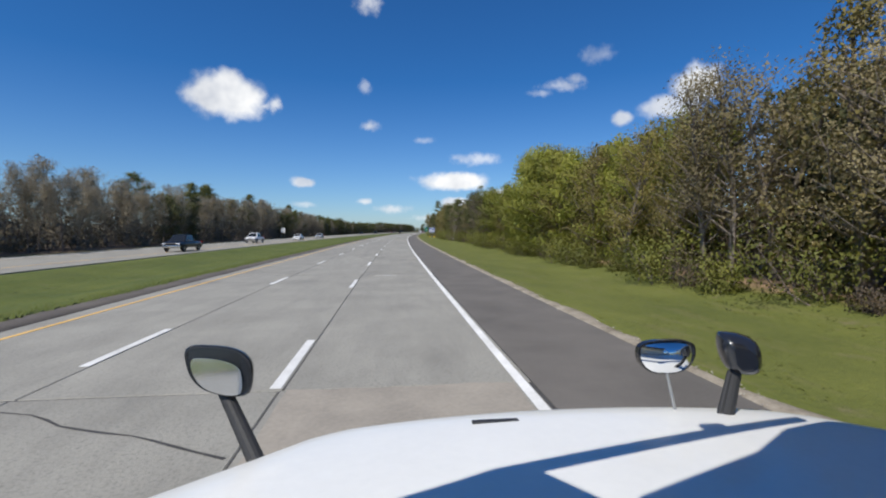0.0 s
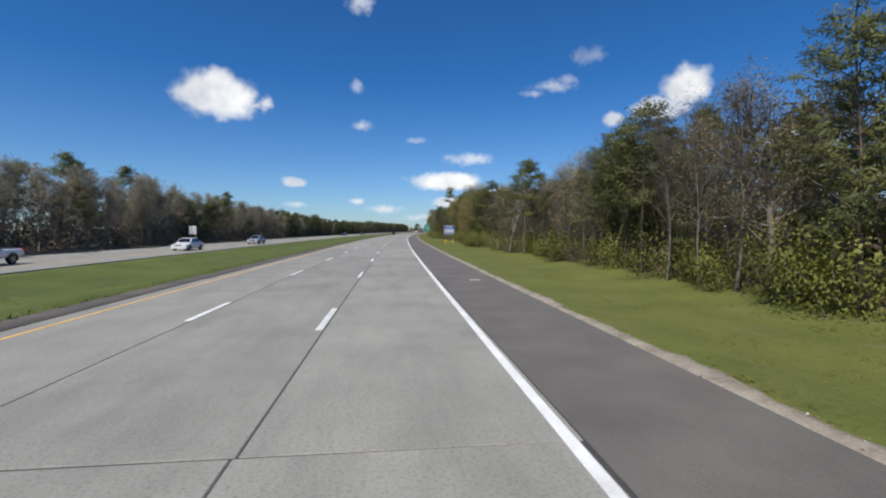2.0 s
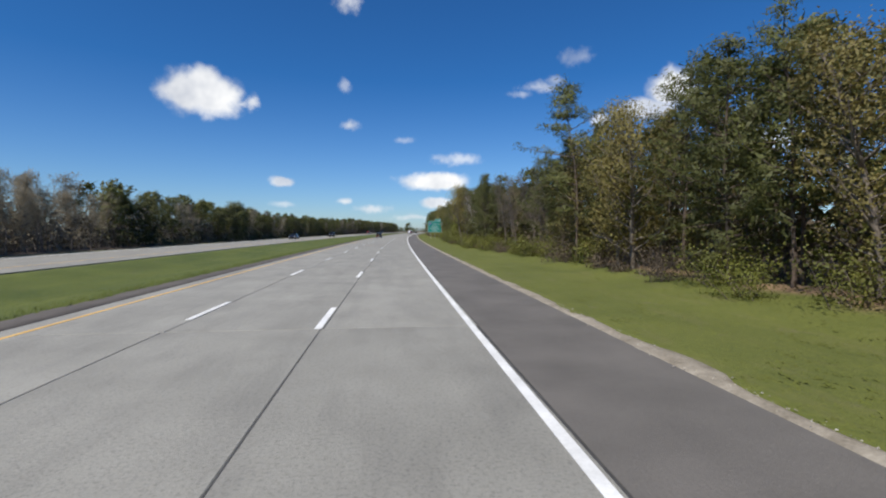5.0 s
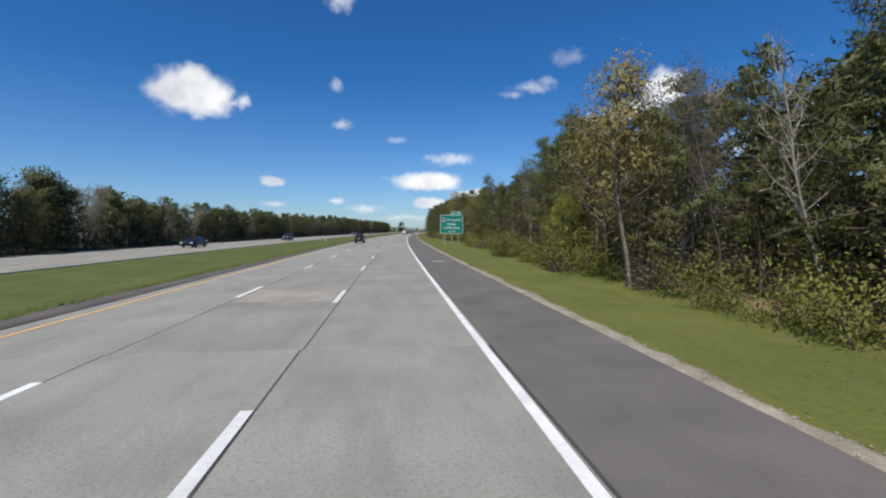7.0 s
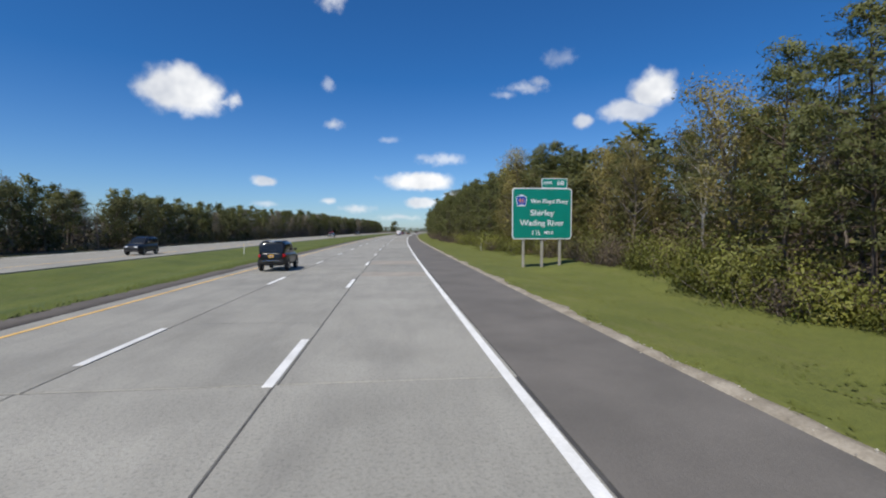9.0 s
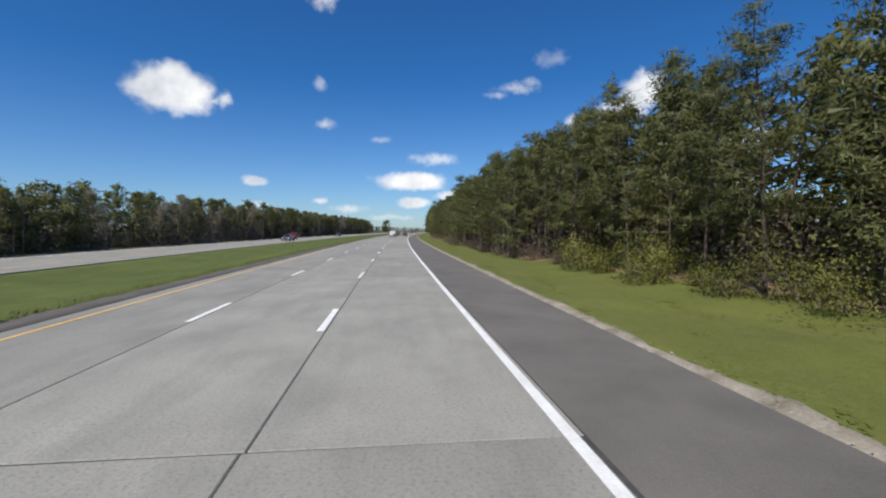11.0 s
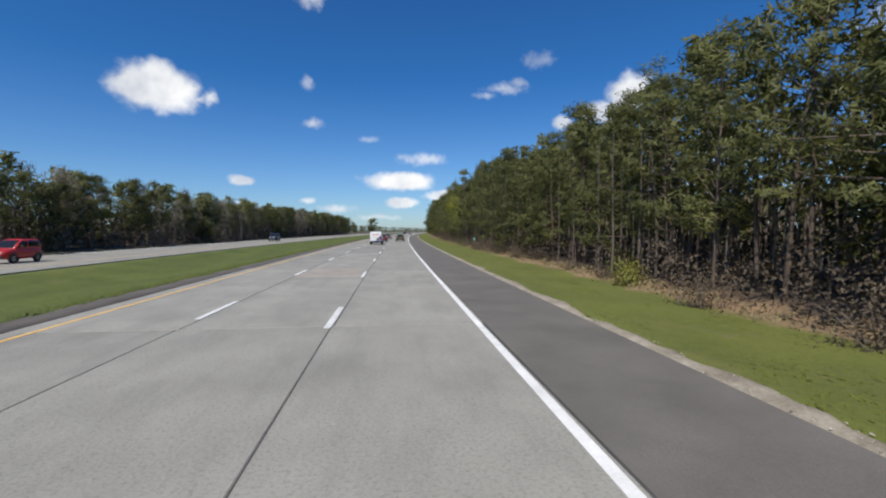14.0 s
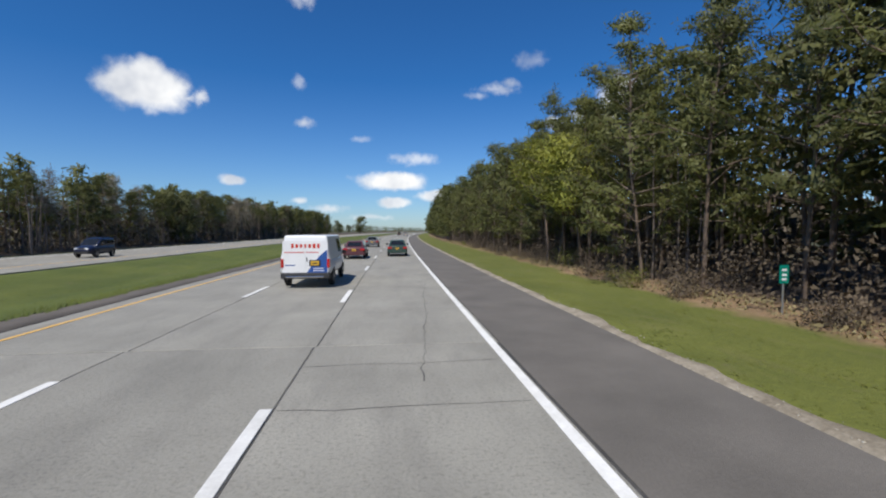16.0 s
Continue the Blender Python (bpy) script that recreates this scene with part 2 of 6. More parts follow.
# ---------------------------------------------------------------- building helpers
def shape(name, verts, faces, mat, smooth=False):
    me = bpy.data.meshes.new(name)
    me.from_pydata([tuple(v) for v in verts], [], faces)
    for one in (mat if isinstance(mat, (list, tuple)) else [mat]):
        me.materials.append(one)
    if smooth:
        me.polygons.foreach_set("use_smooth", [True] * len(me.polygons))
    me.update()
    return me


def part(name, data, mat, parent, label=""):
    """Links a bmesh or mesh as one object under parent."""
    if isinstance(data, bmesh.types.BMesh):
        me = bpy.data.meshes.new(name)
        data.to_mesh(me)
        data.free()
        if mat is not None:
            me.materials.append(mat)
    else:
        me = data
    ob = new(name, me)
    ob.parent = parent
    if label:
        tagged(ob, label)
    return ob


def box(size, centre=(0, 0, 0), bevel=0.0, segments=1):
    bm = bmesh.new()
    bmesh.ops.create_cube(bm, size=1.0)
    bmesh.ops.scale(bm, vec=size, verts=bm.verts)
    if bevel:
        bmesh.ops.bevel(bm, geom=list(bm.edges), offset=bevel, segments=segments, affect="EDGES", profile=0.7)
    bmesh.ops.translate(bm, vec=centre, verts=bm.verts)
    return bm


def rod(a, b, r1, r2=None, sides=10):
    a, b = Vector(a), Vector(b)
    bm = bmesh.new()
    bmesh.ops.create_cone(bm, cap_ends=True, segments=sides, radius1=r1, radius2=r1 if r2 is None else r2, depth=(b - a).length)
    turn = (b - a).to_track_quat("Z", "Y").to_matrix().to_4x4()
    bmesh.ops.transform(bm, matrix=Matrix.Translation((a + b) / 2) @ turn, verts=bm.verts)
    return bm


def ribbon(name, s0, s1, step, profile, mat, label, category, smooth=False):
    """A strip along the road with a cross section of (u, z) points."""
    count = max(2, int(round((s1 - s0) / step)) + 1)
    verts, faces = [], []
    k = len(profile)
    for i in range(count):
        s = s0 + (s1 - s0) * i / (count - 1)
        verts += [P(s, u, z) for u, z in profile]
    for i in range(count - 1):
        for j in range(k - 1):
            a = i * k + j
            faces.append((a, a + 1, a + k + 1, a + k))
    me = shape(name, verts, faces, mat, smooth)
    return tagged(new(name, me), label, category, kind="structure")


# ---------------------------------------------------------------- ground and roads
def lie(u):
    """Height of the ground at u metres across the road."""
    stops = [(-3000, 3.0), (-300, 1.5), (-60, 0.4), (-38, 0.25), (-33.5, -0.03), (-33, -0.3), (-21.3, -0.3), (-20.9, -0.05), (-18, -0.45), (-15, -0.6), (-12, -0.3), (-10.2, -0.02),
             (-9.8, -0.3), (5.0, -0.3), (5.3, -0.04), (6.0, -0.05), (8.5, -0.2), (10.5, -0.28), (12.5, -0.05), (15, 0.2), (25, 0.3), (60, 0.5), (300, 1.5), (3000, 4.0)]
    for (a, za), (b, zb) in zip(stops, stops[1:]):
        if a <= u <= b:
            return za + (zb - za) * (u - a) / (b - a)
    return 0.0


def wood_edge(s):
    """Where the near wood begins, metres across."""
    stops = [(-500, 12.6), (190, 12.6), (205, 10.6), (232, 10.6), (250, 12.4), (272, 12.4), (279, 14.6), (292, 14.8), (302, 12.2), (335, 12.0), (355, 9.9), (405, 9.9), (425, 10.8), (5000, 10.8)]
    for (a, ea), (b, eb) in zip(stops, stops[1:]):
        if a <= s <= b:
            return ea + (eb - ea) * (s - a) / (b - a)
    return 12.6


def build_ground():
    across = [-2600, -1200, -600, -300, -150, -80, -60, -50, -44, -40, -38, -36, -34.5, -33.5, -33, -21.3, -20.9, -20, -19, -18, -17, -16, -15, -14, -13, -12, -11, -10.2,
              -9.8, 5.0, 5.3, 5.6, 6, 6.6, 7.2, 8, 9, 10, 11, 11.8, 12.5, 13.2, 14, 15, 17, 20, 25, 35, 60, 120, 300, 600, 1200, 2600]
    ss = [-400, -200, -100, -50] + list(range(-30, 640, 2)) + list(range(640, 1200, 20)) + [1300, 1500, 1800, 2200, 2700, 3300, 4000]
    verts, faces, us = [], [], []
    for s in ss:
        for u in across:
            z = lie(u)
            if u > 5.9 or u < -34 or -20.5 < u < -11.5:
                z += 0.10 * noise.noise((s * 0.35, u * 0.6, 3.0)) + 0.05 * noise.noise((s * 1.3, u * 1.7, 7.0))
            verts.append(P(s, u, z))
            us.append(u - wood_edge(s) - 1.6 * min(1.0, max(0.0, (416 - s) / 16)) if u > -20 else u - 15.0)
    k = len(across)
    for i in range(len(ss) - 1):
        for j in range(k - 1):
            a = i * k + j
            faces.append((a, a + 1, a + k + 1, a + k))
    me = shape("ground", verts, faces, GROUND, True)
    me.attributes.new("across", "FLOAT", "POINT").data.foreach_set("value", us)
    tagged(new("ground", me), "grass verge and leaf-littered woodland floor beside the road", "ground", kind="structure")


build_ground()

EDGE, LINE_A, LINE_B, YELLOW = 1.97, -1.60, -5.18, -8.36
ROAD_END = 1500
road_bed = ribbon("road", -60, ROAD_END, 10, [(-9.0, -0.25), (-9.0, -0.015), (2.15, -0.015), (2.15, -0.25)], SEALANT, "grey concrete highway carriageway of three lanes with dark sealed joints", "road")
ribbon("shoulder_right", -60, ROAD_END, 6, [(2.15, -0.25), (2.15, -0.004), (4.95, -0.03), (5.02, -0.09)], ASPHALT, "dark asphalt shoulder beside the white edge line", "road shoulder")


def left_shoulder():
    """The crumbling strip beside the median, with a ragged outer edge."""
    verts, faces = [], []
    count = 1600
    for i in range(count):
        s = -60 + i * 0.5
        a = -10.12 + 0.22 * noise.noise((s * 0.45, 3.0, 0)) + 0.14 * noise.noise((s * 1.7, 8.0, 0))
        verts += [P(s, a - 0.15, -0.12), P(s, a, -0.02), P(s, (a - 9.0) / 2, -0.01), P(s, -9.0, -0.004), P(s, -9.0, -0.25)]
    for i in range(count - 1):
        for j in range(4):
            k = i * 5 + j
            faces.append((k, k + 1, k + 6, k + 5))
    tagged(new("shoulder_left", shape("shoulder_left", verts, faces, DARK_ASPHALT, True)), "crumbling dark asphalt strip beside the median grass", "road shoulder", kind="structure")


left_shoulder()
ribbon("shoulder_left_beyond", 739, ROAD_END, 8, [(-10.25, -0.12), (-10.12, -0.02), (-9.0, -0.004), (-9.0, -0.25)], DARK_ASPHALT, "dark asphalt strip farther along the median", "road shoulder")


def sand_strip():
    """The worn sandy edge, uneven on both sides."""
    verts, faces = [], []
    count = 1400
    for i in range(count):
        s = -30 + i * 0.45
        a = 5.0 + 0.10 * noise.noise((s * 0.8, 1.0, 0)) + 0.05 * noise.noise((s * 3.1, 4.0, 0))
        b = 5.32 + 0.34 * noise.noise((s * 0.35, 2.0, 0)) + 0.2 * noise.noise((s * 1.9, 5.0, 0))
        verts += [P(s, a - 0.06, -0.06), P(s, a, -0.018), P(s, (a + b) / 2, 0.004), P(s, b, -0.02), P(s, b + 0.08, -0.1)]
    for i in range(count - 1):
        for j in range(4):
            k = i * 5 + j
            faces.append((k, k + 1, k + 6, k + 5))
    tagged(new("sand_strip", shape("sand_strip", verts, faces, SAND, True)), "worn sandy edge between shoulder and grass", "sand strip", kind="structure")


sand_strip()
ribbon("sand_strip_beyond", 600, ROAD_END, 8, [(4.94, -0.06), (5.0, -0.018), (5.35, -0.02), (5.43, -0.1)], SAND, "sandy edge farther along the shoulder", "sand strip")
ribbon("far_road", -60, ROAD_END, 8, [(-33.3, -0.3), (-33.3, 0.02), (-21.0, 0.02), (-21.0, -0.3)], CONCRETE, "pale concrete carriageway of the opposite direction", "road")
ribbon("edge_line", -60, ROAD_END, 6, [(EDGE - 0.08, -0.01), (EDGE - 0.08, 0.006), (EDGE + 0.08, 0.006), (EDGE + 0.08, -0.01)], WHITE_PAINT, "solid white painted edge line", "road marking")
ribbon("yellow_line", -60, ROAD_END, 6, [(YELLOW - 0.06, -0.01), (YELLOW - 0.06, 0.006), (YELLOW + 0.06, 0.006), (YELLOW + 0.06, -0.01)], YELLOW_PAINT, "solid yellow painted line beside the median", "road marking")
ribbon("far_edge_line", -60, ROAD_END, 8, [(-24.0, 0.026), (-23.85, 0.026)], YELLOW_PAINT, "yellow line on the opposite carriageway", "road marking")
ribbon("far_outer_line", -60, ROAD_END, 8, [(-31.6, 0.026), (-31.45, 0.026)], WHITE_PAINT, "white line on the opposite carriageway", "road marking")

DASH, CYCLE = 3.05, 12.19
dash_mesh = bpy.data.meshes.new("lane_dash")
bm = box((0.17, DASH, 0.012), (0, DASH / 2, 0.0), 0.004)
bm.to_mesh(dash_mesh), bm.free()
dash_mesh.materials.append(WHITE_PAINT)
for line, first in ((LINE_A - 0.13, 7.0), (LINE_B - 0.1, 8.5)):
    for i in range(-1, 60):
        ob = new("lane_dash", dash_mesh)
        ob.matrix_world = along(first + i * CYCLE, line, 0.002)
        tagged(ob, "short white painted lane dash on concrete", "road marking", "lane dashes", "structure")


# ---------------------------------------------------------------- trees
rng = np.random.default_rng(7)


def tubes(paths, sides=5):
    """Tapered tubes along lists of (point, radius); returns verts and faces."""
    verts, faces = [], []
    for path in paths:
        base = len(verts)
        for i, (p, r) in enumerate(path):
            q = path[min(i + 1, len(path) - 1)][0] - path[max(i - 1, 0)][0]
            q = q.normalized() if q.length > 1e-6 else Vector((0, 0, 1))
            side = q.cross(Vector((0.31, 0.77, 0.55))).normalized()
            other = q.cross(side)
            for k in range(sides):
                a = 2 * math.pi * k / sides
                verts.append(p + (side * math.cos(a) + other * math.sin(a)) * r)
        for i in range(len(path) - 1):
            for k in range(sides):
                a, b = base + i * sides + k, base + i * sides + (k + 1) % sides
                faces.append((a, b, b + sides, a + sides))
    return verts, faces


LEAF_NORMALS = {}


def leaves(name, centres, size, mat, outs=None, flat=0.0, long=1.0, jitter=0.35, narrow=0.6):
    """Many small three-cornered leaves. outs: the way in which each one's clump bulges, which turns the leaf and rounds the shading."""
    n = len(centres)
    c = np.array(centres, dtype=float)
    stray = rng.normal(size=(n, 3))
    stray /= np.linalg.norm(stray, axis=1)[:, None]
    if outs is None:
        o = stray.copy()
        face = stray
    else:
        o = np.array(outs, dtype=float)
        o /= np.linalg.norm(o, axis=1)[:, None] + 1e-6
        face = o * 0.75 + stray * 0.85
        face /= np.linalg.norm(face, axis=1)[:, None] + 1e-6
        o = 0.88 * o + 0.12 * face
        o /= np.linalg.norm(o, axis=1)[:, None] + 1e-6
    a = np.cross(face, rng.normal(size=(n, 3)))
    a[:, 2] *= 1.0 - flat
    a /= np.linalg.norm(a, axis=1)[:, None] + 1e-6
    b = np.cross(face, a)
    b /= np.linalg.norm(b, axis=1)[:, None] + 1e-6
    w = size * (1 + jitter * rng.uniform(-1, 1, (n, 1)))
    v = np.stack([c - a * w * long - b * w * narrow, c + a * w * long, c - a * w * long + b * w * narrow], axis=1)
    wound = np.cross(v[:, 1] - v[:, 0], v[:, 2] - v[:, 0])
    wrong = np.sum(wound * o, axis=1) < 0
    v[wrong] = v[wrong][:, ::-1]
    v = v.reshape(-1, 3)
    me = bpy.data.meshes.new(name)
    me.vertices.add(3 * n)
    me.vertices.foreach_set("co", v.ravel())
    me.loops.add(3 * n)
    me.loops.foreach_set("vertex_index", np.arange(3 * n))
    me.polygons.add(n)
    me.polygons.foreach_set("loop_start", np.arange(n) * 3)
    me.polygons.foreach_set("use_smooth", [True] * n)
    me.materials.append(mat)
    me.update()
    me.validate()
    normals = np.repeat(o, 3, axis=0)
    LEAF_NORMALS[me.name] = normals
    me.normals_split_custom_set_from_vertices(normals.tolist())
    return me


def bough(start, way, length, r, lift=0.2, steps=4, sway=0.18):
    path, p, d = [], Vector(start), Vector(way).normalized()
    for i in range(steps + 1):
        path.append((p.copy(), r * (1 - 0.8 * i / steps)))
        d = (d + Vector(rng.normal(0, sway, 3)) + Vector((0, 0, lift / steps))).normalized()
        p = p + d * (length / steps)
    return path


def tree_thing(name, trunk_mesh, crown_mesh, label, category, group):
    base = new(name)
    base.empty_display_size = 0.3
    part("trunk", trunk_mesh, None, base)
    if crown_mesh is not None:
        part("crown", crown_mesh, None, base)
    return tagged(base, label, category, group)


def pine_meshes(height, bare=0.3, wide=2.3, per=23, tufts=7, size=0.092, step=1.45, plain=False):
    trunk = bough((0, 0, -0.3), (0, 0, 1), height + 0.2, 0.06 + height * 0.0055, 0.3, 9, 0.035)
    paths, spots, outs = [trunk], [], []
    z = bare * height
    while z < height * 0.985:
        rel = (z - bare * height) / (height * (1 - bare))
        f = z / height * 9
        i = min(int(f), 8)
        at = trunk[i][0].lerp(trunk[i + 1][0], f - i)
        reach = wide * (0.55 + 0.6 * math.sin(math.pi * min(1, 0.25 + rel * 0.75))) * (1 - 0.62 * rel ** 2)
        a0 = rng.uniform(0, 6.28)
        n_round = int(rng.integers(2, 5))
        for k in range(n_round):
            if rng.random() < 0.12:
                continue
            a = a0 + k * 6.28 / n_round + rng.normal(0, 0.35)
            length = reach * rng.uniform(0.55, 1.2)
            b = bough(at, (math.cos(a), math.sin(a), rng.uniform(-0.25, 0.35) + rel * 0.5), length, 0.018 + 0.009 * length, 0.35, 3, 0.16)
            paths.append(b)
            for j in range(tufts):
                q = 0.35 + 0.7 * (j + rng.random()) / tufts
                f2 = min(q, 0.999) * 3
                i2 = int(f2)
                c = b[i2][0].lerp(b[i2 + 1][0], f2 - i2) + Vector(rng.normal(0, 0.2, 3) * (1, 1, 0.5))
                for _ in range(per):
                    off = Vector(rng.normal(0, 1, 3) * (0.24, 0.24, 0.10))
                    spots.append(c + off)
                    outs.append(off * 3.0 + Vector((c.x - at.x, c.y - at.y, 0)) * 0.5 + Vector((0, 0, 0.3)))
        z += height * rng.uniform(0.024, 0.042) * step
    for _ in range(per * 4):
        off = Vector(rng.normal(0, 0.25, 3))
        spots.append(trunk[-1][0] + off)
        outs.append(off * 3 + Vector((0, 0, 0.6)))
    for _ in range(7):
        z = rng.uniform(0.12, bare + 0.1) * height
        a = rng.uniform(0, 6.28)
        paths.append(bough((trunk[2][0].x, trunk[2][0].y, z), (math.cos(a), math.sin(a), 0.0), rng.uniform(0.5, 1.2), 0.014, -0.1, 3, 0.2))
    v, f = tubes([trunk[::3]], 4) if plain else tubes([trunk] + [[b[0], b[2], b[3]] if len(b) > 3 else b for b in paths[1:]], 3)
    return shape("pine_trunk", v, f, BARK, True), leaves("pine_crown", spots, size, NEEDLES, outs, 0.2, 1.35, 0.4, 0.32)


def broad_meshes(height, leaf, bark, clumps=34, per=55, spread=2.6, size=0.12, low=0.18, blob=0.75, plain=False):
    trunk = bough((0, 0, -0.3), (0, 0, 1), height * 0.8, 0.10 + height * 0.008, 0.3, 6, 0.08)
    paths, spots, outs = [trunk], [], []
    ends = []
    for i in range(clumps):
        q = low + (1 - low) * ((i + rng.random()) / clumps)
        f = min(q * 0.95, 0.999) * 6
        k = int(f)
        at = trunk[k][0].lerp(trunk[k + 1][0], f - k)
        a = i * 2.4 + rng.normal(0, 0.4)
        reach = spread * math.sin(math.pi * (0.22 + 0.68 * q)) * rng.uniform(0.45, 1.1)
        b = bough(at, (math.cos(a), math.sin(a), 0.25 + 0.9 * q), reach + 0.4, 0.03 + 0.018 * reach, 0.5, 4, 0.2)
        paths.append(b)
        ends += [b[-1][0], b[-2][0]]
        for _ in range(2):
            c = bough(b[2][0], Vector(rng.normal(0, 1, 3)) + Vector((0, 0, 0.6)), rng.uniform(0.6, 1.3), 0.02, 0.3, 3, 0.2)
            paths.append(c)
            ends.append(c[-1][0])
    for e in ends:
        for _ in range(max(1, int(per / 2 * rng.uniform(0.4, 1.5)))):
            o = rng.normal(0, 1, 3)
            o *= blob * rng.random() ** 0.45 / np.linalg.norm(o)
            spots.append(e + Vector((o[0], o[1], o[2] * 0.75)))
            outs.append(Vector(o) / blob + Vector((e.x, e.y, (e.z - height * 0.5) * 0.6)) * (0.55 / spread) + Vector((0, 0, 0.25)))
    v, f = tubes([trunk[::2]] + [b[::2] for b in paths[1::6]], 3) if plain else tubes([trunk] + [b[::2] for b in paths[1:]], 3)
    return shape("broad_trunk", v, f, bark, True), leaves("broad_crown", spots, size, leaf, outs, 0.1, 0.95)


def bare_meshes(height, leaf, per=5, boughs=26, plain=False, size=0.07, bark=None):
    trunk = bough((0, 0, -0.3), (rng.normal(0, 0.05), rng.normal(0, 0.05), 1), height * 0.95, 0.05 + height * 0.006, 0.3, 8, 0.07)
    paths, spots = [trunk], []
    for i in range(boughs):
        q = 0.3 + 0.68 * (i + rng.random()) / boughs
        f = min(q, 0.999) * 8
        k = int(f)
        at = trunk[k][0].lerp(trunk[k + 1][0], f - k)
        a = i * 2.4 + rng.normal(0, 0.5)
        length = height * 0.3 * (1.15 - q) * rng.uniform(0.6, 1.2) + 0.5
        b = bough(at, (math.cos(a), math.sin(a), 0.9), length, 0.012 + 0.008 * length, 0.8, 4, 0.17)
        paths.append(b)
        for j in range(6):
            s0 = b[1 + j % 4][0]
            c = bough(s0, Vector(rng.normal(0, 1, 3)) + Vector((0, 0, 0.9)), rng.uniform(0.5, 1.4), 0.010, 0.4, 3, 0.22)
            paths.append(c)
            for _ in range(per):
                spots.append(c[int(rng.integers(1, 4))][0] + Vector(rng.normal(0, 0.16, 3)))
    v, f = tubes([b[::2] for b in paths[::2]], 3) if plain else tubes(paths, 3)
    crown = leaves("bare_crown", spots, size, leaf, None, 0.0, 2.4, 0.5, 0.13) if spots else None
    return shape("bare_trunk", v, f, bark or PALE_BARK, True), crown


def shrub_meshes(height, wide, leaf, count=900, size=0.10):
    paths, spots, outs = [], [], []
    for i in range(11):
        a = rng.uniform(0, 6.28)
        b = bough((rng.normal(0, wide * 0.2), rng.normal(0, wide * 0.2), -0.1), (math.cos(a) * 0.7, math.sin(a) * 0.7, 1), height * rng.uniform(0.6, 1.0), 0.03, 0.2, 4, 0.2)
        paths.append(b)
        for j in range(count // 11):
            q = b[1 + int(rng.integers(0, 4))][0]
            off = Vector(rng.normal(0, 1, 3)) * wide * 0.21
            spots.append(q + off)
            outs.append(off * (2.5 / wide) + Vector((q.x, q.y, 0)) * (0.8 / wide) + Vector((0, 0, 0.5)))
    spots = [s if s.z > 0.03 else Vector((s.x, s.y, 0.05 + abs(s.z) * 0.3)) for s in spots]
    v, f = tubes(paths, 3)
    return shape("shrub_stems", v, f, TWIGS, True), leaves("shrub_leaves", spots, size, leaf, outs, 0.0, 0.95)


